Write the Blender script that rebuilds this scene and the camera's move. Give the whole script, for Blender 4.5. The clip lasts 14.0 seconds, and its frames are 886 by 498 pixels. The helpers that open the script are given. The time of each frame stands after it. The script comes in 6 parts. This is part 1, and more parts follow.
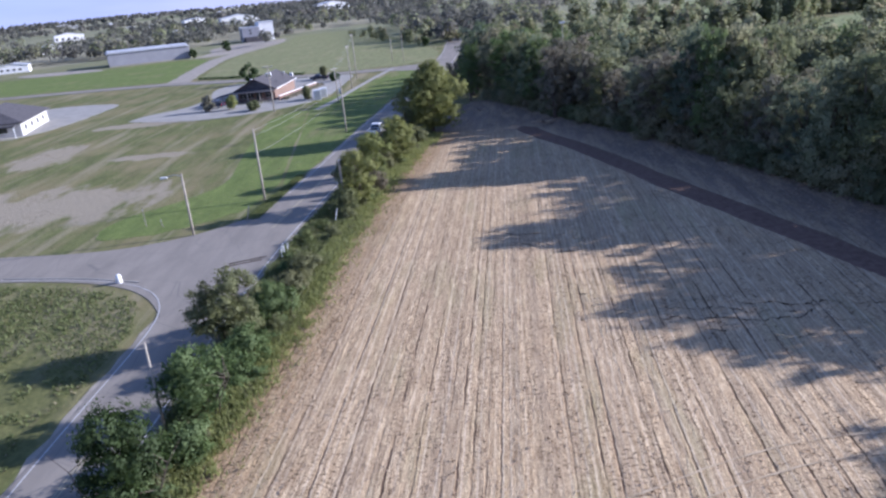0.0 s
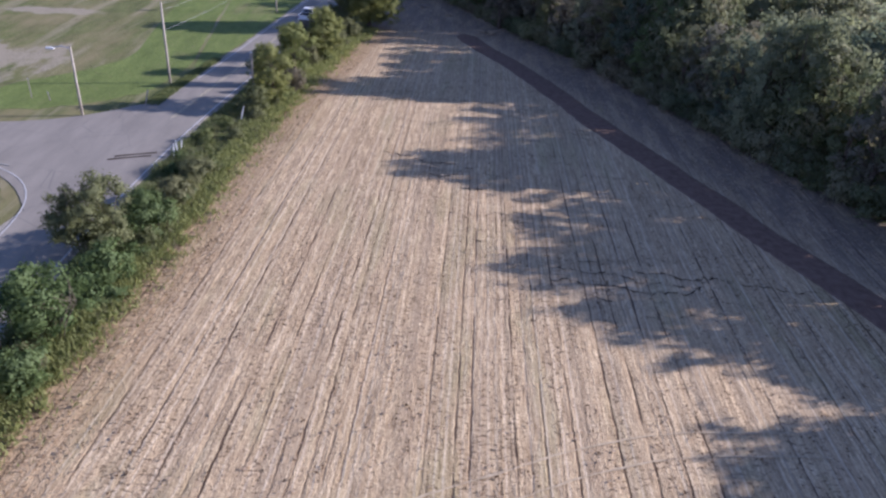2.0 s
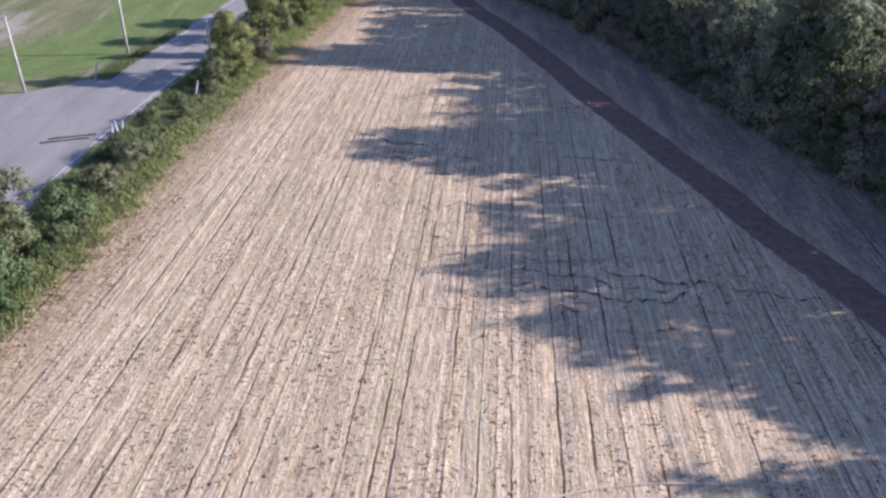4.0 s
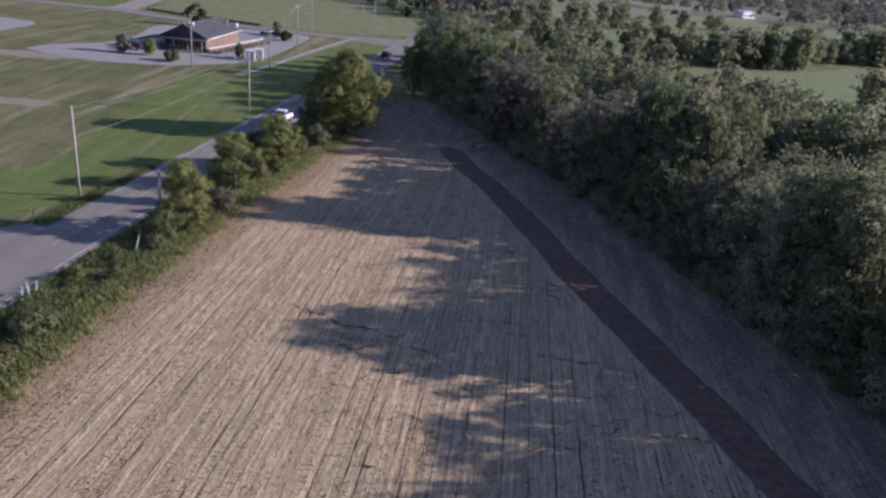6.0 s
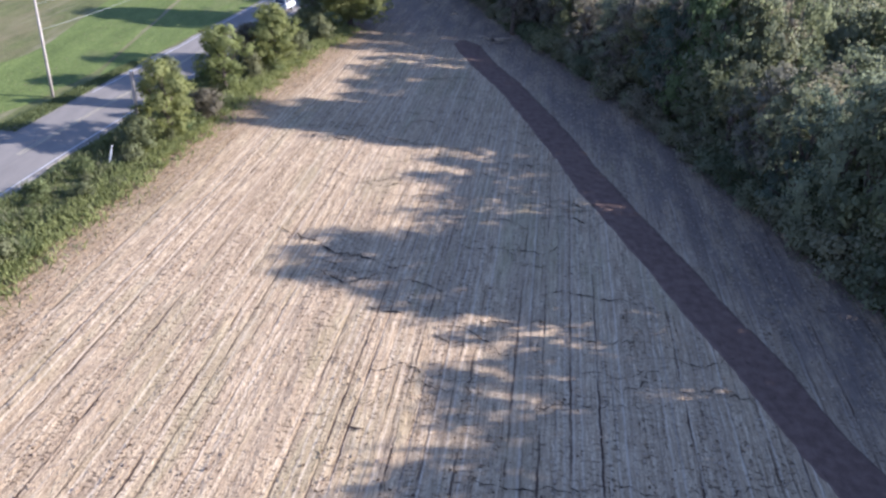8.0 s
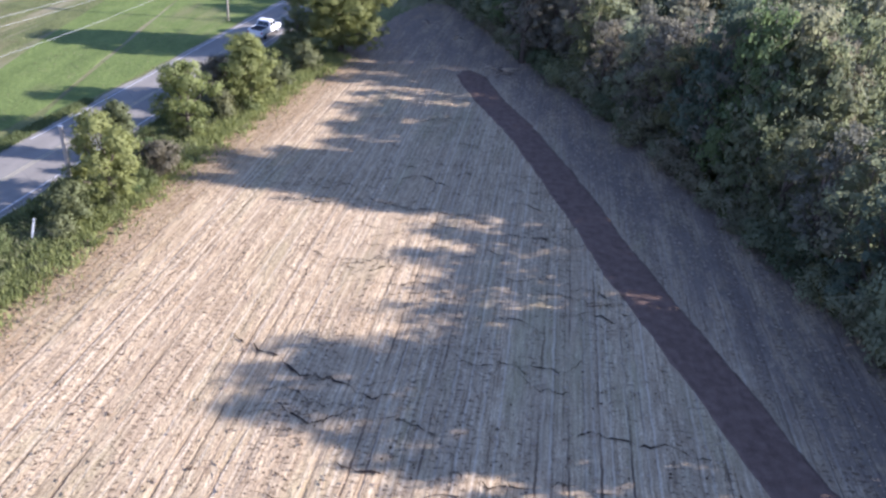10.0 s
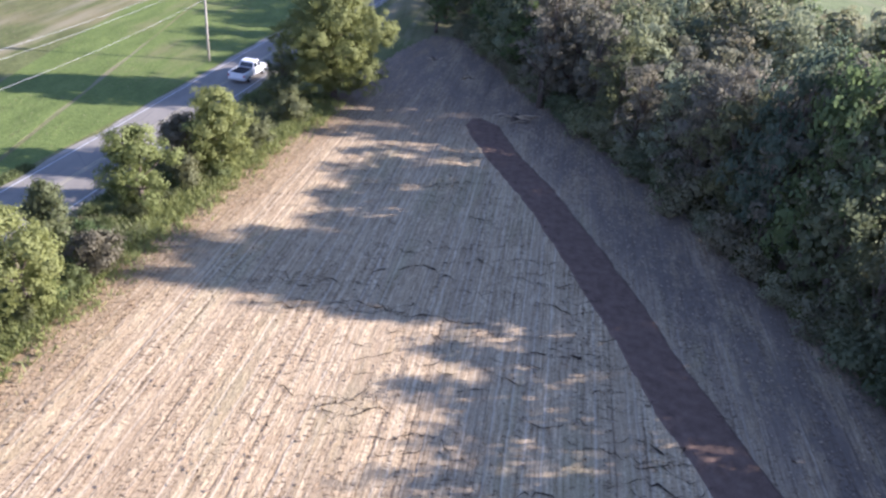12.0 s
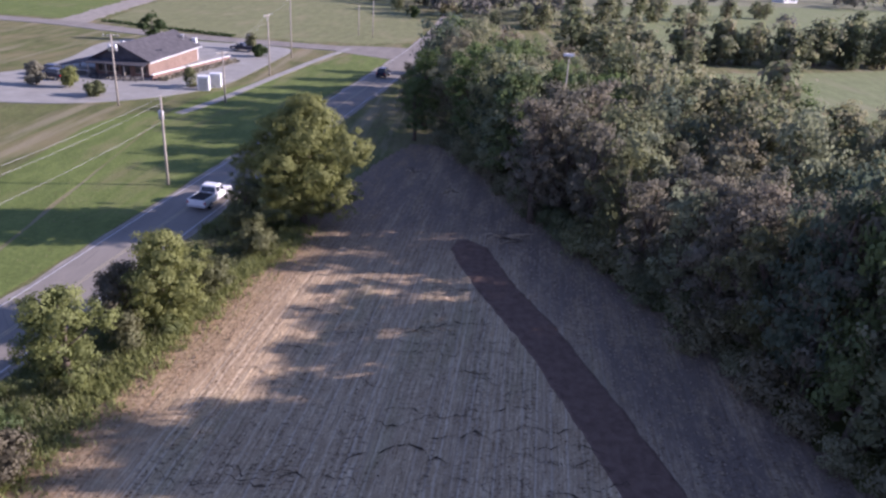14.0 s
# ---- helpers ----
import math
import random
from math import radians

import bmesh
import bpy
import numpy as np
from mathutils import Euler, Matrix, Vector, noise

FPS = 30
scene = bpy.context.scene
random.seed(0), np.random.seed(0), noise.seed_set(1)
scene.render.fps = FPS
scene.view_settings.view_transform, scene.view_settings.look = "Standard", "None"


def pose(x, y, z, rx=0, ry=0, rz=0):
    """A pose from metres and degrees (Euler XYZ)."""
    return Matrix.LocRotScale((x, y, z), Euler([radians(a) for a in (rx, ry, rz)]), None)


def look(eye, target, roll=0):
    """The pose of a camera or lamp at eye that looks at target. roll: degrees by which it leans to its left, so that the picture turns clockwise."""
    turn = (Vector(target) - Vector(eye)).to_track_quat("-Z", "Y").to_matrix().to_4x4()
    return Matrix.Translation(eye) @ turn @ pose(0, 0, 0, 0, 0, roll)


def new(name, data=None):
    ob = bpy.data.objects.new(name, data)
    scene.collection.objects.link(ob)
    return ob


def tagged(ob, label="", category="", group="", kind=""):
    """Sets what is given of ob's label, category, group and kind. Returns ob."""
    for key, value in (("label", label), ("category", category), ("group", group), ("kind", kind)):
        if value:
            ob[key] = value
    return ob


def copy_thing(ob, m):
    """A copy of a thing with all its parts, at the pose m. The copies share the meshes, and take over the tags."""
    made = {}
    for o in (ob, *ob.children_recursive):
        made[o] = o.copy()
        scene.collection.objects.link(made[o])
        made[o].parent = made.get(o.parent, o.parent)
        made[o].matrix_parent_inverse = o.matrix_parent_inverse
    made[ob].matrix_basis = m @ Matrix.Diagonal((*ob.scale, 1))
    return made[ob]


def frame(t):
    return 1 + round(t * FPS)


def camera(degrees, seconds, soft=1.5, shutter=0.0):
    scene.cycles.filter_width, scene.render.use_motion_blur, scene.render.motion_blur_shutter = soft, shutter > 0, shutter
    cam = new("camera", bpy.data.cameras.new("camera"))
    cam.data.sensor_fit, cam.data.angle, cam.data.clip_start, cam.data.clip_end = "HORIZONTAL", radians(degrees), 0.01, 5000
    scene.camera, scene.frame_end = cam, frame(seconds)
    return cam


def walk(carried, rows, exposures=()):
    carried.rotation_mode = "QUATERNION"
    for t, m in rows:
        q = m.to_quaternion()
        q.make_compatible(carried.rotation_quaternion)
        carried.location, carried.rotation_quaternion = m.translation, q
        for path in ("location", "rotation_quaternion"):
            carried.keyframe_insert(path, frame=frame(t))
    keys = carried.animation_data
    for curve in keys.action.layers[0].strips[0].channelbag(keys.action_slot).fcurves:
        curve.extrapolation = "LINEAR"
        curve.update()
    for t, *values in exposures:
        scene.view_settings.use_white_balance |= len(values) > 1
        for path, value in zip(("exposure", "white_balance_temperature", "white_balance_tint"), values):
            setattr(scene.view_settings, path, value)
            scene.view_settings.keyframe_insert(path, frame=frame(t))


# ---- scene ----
cam = camera(63.0, 14.0, soft=2.5)
PATH = [
    (0, (-1.533, 3.073, 23.946), (-1.578, 4.951, 23.26), -5.2),
    (0.2, (-1.071, 3.987, 24.145), (-1.095, 5.886, 23.518), -6.9),
    (0.3, (-0.837, 4.394, 24.246), (-0.838, 6.299, 23.635), -6.5),
    (0.5, (-0.362, 5.013, 24.455), (-0.315, 6.913, 23.834), -4.5),
    (0.7, (0.123, 5.297, 24.68), (0.209, 7.185, 24.028), -1.3),
    (0.8, (0.36, 5.352, 24.806), (0.465, 7.234, 24.137), 1.0),
    (1, (0.8, 5.412, 25.097), (0.932, 7.263, 24.351), 4.9),
    (1.2, (1.166, 5.536, 25.441), (1.307, 7.319, 24.546), 6.1),
    (1.3, (1.314, 5.638, 25.607), (1.449, 7.393, 24.657), 5.8),
    (1.5, (1.532, 5.926, 25.859), (1.645, 7.682, 24.908), 5.1),
    (1.7, (1.654, 6.333, 25.972), (1.762, 8.107, 25.054), 4.6),
    (1.8, (1.708, 6.579, 25.992), (1.821, 8.351, 25.071), 4.4),
    (2, (1.875, 7.148, 26.002), (1.994, 8.895, 25.035), 3.8),
    (2.2, (2.186, 7.783, 26.003), (2.299, 9.519, 25.016), 3.6),
    (4.3, (7.712, 15.52, 25.199), (7.757, 17.213, 24.135), 2.8),
    (4.5, (8.078, 16.923, 25.274), (8.126, 18.643, 24.254), 3.5),
    (4.7, (8.388, 18.328, 25.412), (8.447, 20.108, 24.5), 4.2),
    (4.8, (8.532, 19.002, 25.499), (8.591, 20.827, 24.682), 4.3),
    (4.9, (8.674, 19.646, 25.601), (8.737, 21.518, 24.902), 4.7),
    (5, (8.818, 20.252, 25.721), (8.882, 22.158, 25.12), 5.0),
    (5.2, (9.122, 21.326, 26.006), (9.196, 23.254, 25.479), 5.1),
    (5.5, (9.61, 22.52, 26.37), (9.675, 24.438, 25.806), 5.3),
    (5.7, (9.95, 23.022, 26.457), (9.987, 24.927, 25.851), 6.0),
    (5.9, (10.306, 23.426, 26.487), (10.332, 25.306, 25.804), 5.6),
    (6, (10.491, 23.619, 26.502), (10.513, 25.466, 25.735), 5.7),
    (6.1, (10.67, 23.723, 26.475), (10.7, 25.52, 25.596), 5.4),
    (6.2, (10.831, 23.755, 26.404), (10.871, 25.488, 25.407), 5.6),
    (6.3, (10.964, 23.762, 26.305), (11.012, 25.434, 25.209), 5.5),
    (6.5, (11.104, 23.893, 26.086), (11.146, 25.524, 24.931), 4.7),
    (6.7, (11.121, 24.403, 25.92), (11.147, 26.063, 24.805), 4.5),
    (7, (11.133, 25.622, 25.779), (11.148, 27.309, 24.706), 5.1),
    (7.2, (11.171, 26.49, 25.73), (11.185, 28.181, 24.662), 5.3),
    (7.5, (11.238, 27.872, 25.659), (11.252, 29.558, 24.584), 5.3),
    (7.7, (11.263, 28.911, 25.583), (11.267, 30.599, 24.512), 5.3),
    (8, (11.363, 30.575, 25.51), (11.356, 32.287, 24.476), 5.9),
    (8.2, (11.466, 31.696, 25.518), (11.46, 33.419, 24.503), 6.4),
    (10.3, (10.977, 44.366, 25.487), (10.962, 46.076, 24.449), 6.4),
    (10.5, (11.084, 45.543, 25.374), (11.055, 47.249, 24.331), 5.6),
    (10.7, (11.007, 46.772, 25.276), (10.972, 48.478, 24.234), 5.4),
    (11, (10.781, 48.68, 25.225), (10.748, 50.397, 24.199), 5.7),
    (11.5, (10.643, 51.844, 25.166), (10.605, 53.562, 24.144), 5.4),
    (11.7, (10.603, 53.097, 25.152), (10.56, 54.82, 24.136), 5.7),
    (12, (10.485, 54.977, 25.144), (10.441, 56.709, 24.145), 5.9),
    (12.2, (10.364, 56.231, 25.147), (10.324, 57.966, 24.153), 5.8),
    (12.5, (10.253, 58.058, 25.154), (10.209, 59.784, 24.144), 5.2),
    (12.7, (10.278, 59.199, 25.16), (10.237, 60.915, 24.134), 5.1),
    (12.8, (10.3, 59.742, 25.17), (10.256, 61.476, 24.175), 5.1),
    (12.9, (10.318, 60.266, 25.191), (10.266, 62.037, 24.262), 4.5),
    (13, (10.325, 60.772, 25.226), (10.261, 62.593, 24.402), 4.3),
    (13.1, (10.268, 61.257, 25.288), (10.192, 63.126, 24.579), 4.1),
    (13.2, (10.133, 61.716, 25.372), (10.045, 63.616, 24.754), 4.4),
    (13.3, (9.971, 62.142, 25.46), (9.886, 64.054, 24.882), 4.5),
    (13.5, (9.779, 62.864, 25.56), (9.712, 64.774, 24.972), 4.8),
    (13.7, (9.81, 63.392, 25.566), (9.764, 65.286, 24.927), 4.1),
    (13.8, (9.844, 63.601, 25.568), (9.802, 65.483, 24.892), 4.0),
    (13.9, (9.885, 63.788, 25.568), (9.85, 65.652, 24.843), 3.9),
    (14, (9.929, 63.965, 25.568), (9.901, 65.802, 24.778), 3.7),
]
EXPOSURES = [
    (0.0, 0.98, 5340, 28),
    (0.5, 0.74, 5320, 31),
    (1.0, 0.5, 5540, 32),
    (1.5, 0.70, 5590, 33),
    (2.0, 0.91, 5580, 32),
    (4.5, 1.25, 5340, 31),
    (5.0, 1.25, 5240, 29),
    (5.5, 0.75, 5440, 32),
    (6.0, 0.4, 5690, 34),
    (6.5, 0.70, 5850, 34),
    (7.0, 1.08, 5620, 31),
    (8.0, 1.49, 5510, 28),
    (10.5, 1.67, 5560, 28),
    (11.5, 1.7, 5720, 28),
    (12.5, 1.82, 5700, 29),
    (13.0, 1.95, 5690, 34),
    (13.5, 1.55, 5760, 38),
    (14.0, 1.0, 5840, 41),
]
walk(cam, [(t, look(eye, target, roll)) for t, eye, target, roll in PATH], EXPOSURES)

# ---- light ----
SUN_EL, SUN_AZ = 19.5, 80.0
world = bpy.data.worlds.new("sky")
scene.world = world
world.use_nodes = True
wn = world.node_tree.nodes
sky = wn.new("ShaderNodeTexSky")
sky.sky_type, sky.sun_disc = "NISHITA", False
sky.sun_elevation, sky.sun_rotation = radians(SUN_EL), radians(SUN_AZ)
sky.air_density, sky.dust_density, sky.ozone_density = 0.75, 0.05, 1.0
wn["Background"].inputs["Strength"].default_value = 0.113
wl = world.node_tree.links
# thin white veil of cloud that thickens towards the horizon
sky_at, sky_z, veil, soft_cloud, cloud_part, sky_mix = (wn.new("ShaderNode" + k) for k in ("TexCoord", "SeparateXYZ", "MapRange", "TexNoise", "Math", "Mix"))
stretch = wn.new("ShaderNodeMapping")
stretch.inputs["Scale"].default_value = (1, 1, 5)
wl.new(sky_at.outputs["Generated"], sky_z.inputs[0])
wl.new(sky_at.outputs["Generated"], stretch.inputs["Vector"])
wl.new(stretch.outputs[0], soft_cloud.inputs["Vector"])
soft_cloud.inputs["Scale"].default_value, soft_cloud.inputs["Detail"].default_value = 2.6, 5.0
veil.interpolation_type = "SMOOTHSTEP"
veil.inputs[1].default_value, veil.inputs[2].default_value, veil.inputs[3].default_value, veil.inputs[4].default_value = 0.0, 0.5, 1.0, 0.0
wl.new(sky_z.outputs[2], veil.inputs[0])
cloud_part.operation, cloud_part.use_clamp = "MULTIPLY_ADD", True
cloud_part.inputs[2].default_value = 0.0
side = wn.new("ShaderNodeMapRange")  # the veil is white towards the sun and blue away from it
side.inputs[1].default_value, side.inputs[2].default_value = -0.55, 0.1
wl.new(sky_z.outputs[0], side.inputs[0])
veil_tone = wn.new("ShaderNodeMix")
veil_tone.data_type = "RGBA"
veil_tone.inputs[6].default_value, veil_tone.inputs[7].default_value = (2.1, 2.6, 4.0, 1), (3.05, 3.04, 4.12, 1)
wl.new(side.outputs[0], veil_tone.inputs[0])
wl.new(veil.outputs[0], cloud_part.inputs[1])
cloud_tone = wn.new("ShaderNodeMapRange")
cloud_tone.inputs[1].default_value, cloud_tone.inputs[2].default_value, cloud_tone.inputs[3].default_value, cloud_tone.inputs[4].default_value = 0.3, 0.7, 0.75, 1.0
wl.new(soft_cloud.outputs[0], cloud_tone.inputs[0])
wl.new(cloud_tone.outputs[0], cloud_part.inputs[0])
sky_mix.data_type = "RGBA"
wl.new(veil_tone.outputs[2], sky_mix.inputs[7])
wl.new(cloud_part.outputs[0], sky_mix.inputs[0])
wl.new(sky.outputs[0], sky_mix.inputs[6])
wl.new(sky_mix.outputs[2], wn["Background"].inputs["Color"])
sun = new("sun", bpy.data.lights.new("sun", "SUN"))
sun.data.energy, sun.data.angle, sun.data.color = 5.0, radians(0.55), (1.0, 0.95, 0.785)
SUN_DIR = Vector((math.cos(radians(SUN_EL)) * math.sin(radians(SUN_AZ)), math.cos(radians(SUN_EL)) * math.cos(radians(SUN_AZ)), math.sin(radians(SUN_EL))))
sun.matrix_world = look(SUN_DIR * 200, (0, 0, 0))


# ---- materials ----
def material(name, rough=0.9, spec=0.3):
    m = bpy.data.materials.new(name)
    m.use_nodes = True
    bsdf = m.node_tree.nodes["Principled BSDF"]
    bsdf.inputs["Roughness"].default_value = rough
    bsdf.inputs["Specular IOR Level"].default_value = spec
    return m, m.node_tree.nodes, m.node_tree.links, bsdf


def ramp(nodes, links, source, stops):
    r = nodes.new("ShaderNodeValToRGB")
    el = r.color_ramp.elements
    while len(el) < len(stops):
        el.new(0.5)
    for e, (p, c) in zip(el, stops):
        e.position, e.color = p, (*c, 1)
    links.new(source, r.inputs[0])
    return r.outputs[0]


def texture_noise(nodes, links, vec, scale, detail=4.0, rough=0.6):
    n = nodes.new("ShaderNodeTexNoise")
    n.inputs["Scale"].default_value, n.inputs["Detail"].default_value, n.inputs["Roughness"].default_value = scale, detail, rough
    if vec:
        links.new(vec, n.inputs["Vector"])
    return n.outputs[0]


def mix(nodes, links, fac, a, b, mode="MIX"):
    n = nodes.new("ShaderNodeMix")
    n.data_type, n.blend_type = "RGBA", mode
    for k, v in ((0, fac), (6, a), (7, b)):
        if isinstance(v, (int, float)):
            n.inputs[k].default_value = v
        elif isinstance(v, tuple):
            n.inputs[k].default_value = (*v, 1)
        else:
            links.new(v, n.inputs[k])
    return n.outputs[2]


def calc(nodes, links, op, a, b=0.0):
    n = nodes.new("ShaderNodeMath")
    n.operation = op
    for k, v in ((0, a), (1, b)):
        if isinstance(v, (int, float)):
            n.inputs[k].default_value = v
        else:
            links.new(v, n.inputs[k])
    return n.outputs[0]


def place(nodes, links, scale=(1, 1, 1), turn=0.0):
    g = nodes.new("ShaderNodeNewGeometry")
    mp = nodes.new("ShaderNodeMapping")
    mp.inputs["Scale"].default_value = scale
    mp.inputs["Rotation"].default_value = (0, 0, turn)
    links.new(g.outputs["Position"], mp.inputs["Vector"])
    return mp.outputs[0]


def bump(nodes, links, bsdf, height, strength, distance):
    b = nodes.new("ShaderNodeBump")
    b.inputs["Strength"].default_value, b.inputs["Distance"].default_value = strength, distance
    links.new(height, b.inputs["Height"])
    links.new(b.outputs[0], bsdf.inputs["Normal"])


def simple(name, a, b, scale, rough=0.85, spec=0.3, metal=0.0, relief=0.0):
    """Two tones mixed by noise at two scales."""
    m, n, l, bs = material(name, rough, spec)
    v = place(n, l)
    f = calc(n, l, "MULTIPLY", texture_noise(n, l, v, scale), 0.65)
    f = calc(n, l, "ADD", f, calc(n, l, "MULTIPLY", texture_noise(n, l, v, scale * 9), 0.35))
    l.new(ramp(n, l, f, [(0.35, a), (0.65, b)]), bs.inputs["Base Color"])
    bs.inputs["Metallic"].default_value = metal
    if relief:
        bump(n, l, bs, f, 0.6, relief)
    return m


def grass_material(name, dark, light, dry, dry_share, far=False):
    m, n, l, bs = material(name, 0.95, 0.15)
    v = place(n, l)
    fine = texture_noise(n, l, v, 2.2, 6, 0.7)
    wide = texture_noise(n, l, v, 0.06, 4, 0.55)
    streak = texture_noise(n, l, place(n, l, (0.25, 0.03, 1), -0.6), 1.0, 4, 0.6)
    middle = texture_noise(n, l, place(n, l, (0.5, 0.16, 1), -0.25), 1.0, 5, 0.65)
    c = ramp(n, l, calc(n, l, "ADD", calc(n, l, "MULTIPLY", fine, 0.5), calc(n, l, "MULTIPLY", middle, 0.5)), [(0.32, tuple(0.8 * k for k in dark)), (0.5, tuple(0.5 * (p + q) for p, q in zip(dark, light))), (0.68, tuple(1.12 * k for k in light))])
    lo = 0.72 - 0.35 * dry_share
    d = ramp(n, l, calc(n, l, "MULTIPLY", calc(n, l, "ADD", wide, streak), 0.5), [(lo - 0.09, (0, 0, 0)), (lo + 0.09, (1, 1, 1))])
    c = mix(n, l, d, c, mix(n, l, fine, dry, tuple(0.75 * k for k in dry)))
    if far:
        swath = texture_noise(n, l, place(n, l, (0.30, 0.022, 1), 0.08), 1.0, 5, 0.62)
        c = mix(n, l, ramp(n, l, swath, [(0.52, (0, 0, 0)), (0.64, (0.7, 0.7, 0.7))]), c, mix(n, l, fine, (0.22, 0.19, 0.115), (0.34, 0.295, 0.19)))
        for cx, cy, rx, ry in BARE:
            g0 = n.new("ShaderNodeNewGeometry")
            mp = n.new("ShaderNodeMapping")
            mp.inputs["Location"].default_value, mp.inputs["Scale"].default_value = (-cx / rx, -cy / ry, 0), (1 / rx, 1 / ry, 0)
            l.new(g0.outputs["Position"], mp.inputs["Vector"])
            gr = n.new("ShaderNodeTexGradient")
            gr.gradient_type = "SPHERICAL"
            l.new(mp.outputs[0], gr.inputs[0])
            rag = texture_noise(n, l, place(n, l, (0.22, 0.10, 1), -0.9), 1.0, 5, 0.62)
            f = calc(n, l, "ADD", gr.outputs[1], calc(n, l, "MULTIPLY", calc(n, l, "SUBTRACT", rag, 0.5), 1.7))
            f = calc(n, l, "MULTIPLY", ramp(n, l, f, [(0.30, (0, 0, 0)), (0.52, (1, 1, 1))]), calc(n, l, "GREATER_THAN", gr.outputs[1], 0.001))
            c = mix(n, l, f, c, mix(n, l, fine, (0.225, 0.195, 0.135), (0.36, 0.31, 0.225)))
        vo = n.new("ShaderNodeTexVoronoi")
        vo.inputs["Scale"].default_value = 0.0045
        l.new(place(n, l, (1.0, 0.55, 1), 0.3), vo.inputs["Vector"])
        sep = n.new("ShaderNodeSeparateColor")
        l.new(vo.outputs["Color"], sep.inputs[0])
        patch = ramp(n, l, sep.outputs[0], [(0.0, (0.15, 0.17, 0.09)), (0.35, (0.22, 0.225, 0.135)), (0.6, (0.33, 0.305, 0.215)), (1.0, (0.16, 0.185, 0.095))])
        g = n.new("ShaderNodeNewGeometry")
        sx = n.new("ShaderNodeSeparateXYZ")
        l.new(g.outputs["Position"], sx.inputs[0])
        away = n.new("ShaderNodeMapRange")
        away.inputs[1].default_value, away.inputs[2].default_value = 300, 420
        l.new(sx.outputs[1], away.inputs[0])
        c = mix(n, l, away.outputs[0], c, mix(n, l, 0.75, c, patch))
    l.new(c, bs.inputs["Base Color"])
    bump(n, l, bs, fine, 0.8, 0.12)
    return m


def leaf_material(name, colours, spots=0.0):
    """Matt leaves that let light through; colour by tree, or by spots of a joined wood, and by leaf."""
    m = bpy.data.materials.new(name)
    m.use_nodes = True
    n, l = m.node_tree.nodes, m.node_tree.links
    n.remove(n["Principled BSDF"])
    oi, ge = n.new("ShaderNodeObjectInfo"), n.new("ShaderNodeNewGeometry")
    which = ramp(n, l, texture_noise(n, l, place(n, l, (1, 1, 0)), spots, 2), [(0.3, (0, 0, 0)), (0.7, (1, 1, 1))]) if spots else oi.outputs["Random"]
    tree_c = ramp(n, l, which, [(i / max(1, len(colours) - 1), c) for i, c in enumerate(colours * (2 if len(colours) == 1 else 1))])
    tone = ramp(n, l, ge.outputs["Random Per Island"], [(0.0, (0.87, 0.88, 0.87)), (0.6, (1.0, 1.0, 1.0)), (1.0, (1.1, 1.09, 1.04))])
    c = mix(n, l, 1.0, tree_c, tone, "MULTIPLY")
    df, tr, mx = n.new("ShaderNodeBsdfDiffuse"), n.new("ShaderNodeBsdfTranslucent"), n.new("ShaderNodeMixShader")
    gl, mg = n.new("ShaderNodeBsdfGlossy"), n.new("ShaderNodeMixShader")
    gl.inputs["Roughness"].default_value = 0.7
    mx.inputs[0].default_value, mg.inputs[0].default_value = 0.48, 0.015
    l.new(c, df.inputs["Color"]), l.new(c, tr.inputs["Color"])
    l.new(df.outputs[0], mx.inputs[1]), l.new(tr.outputs[0], mx.inputs[2])
    l.new(mx.outputs[0], mg.inputs[1]), l.new(gl.outputs[0], mg.inputs[2])
    l.new(mg.outputs[0], n["Material Output"].inputs["Surface"])
    return m


ROW_SLOPE = 0.09


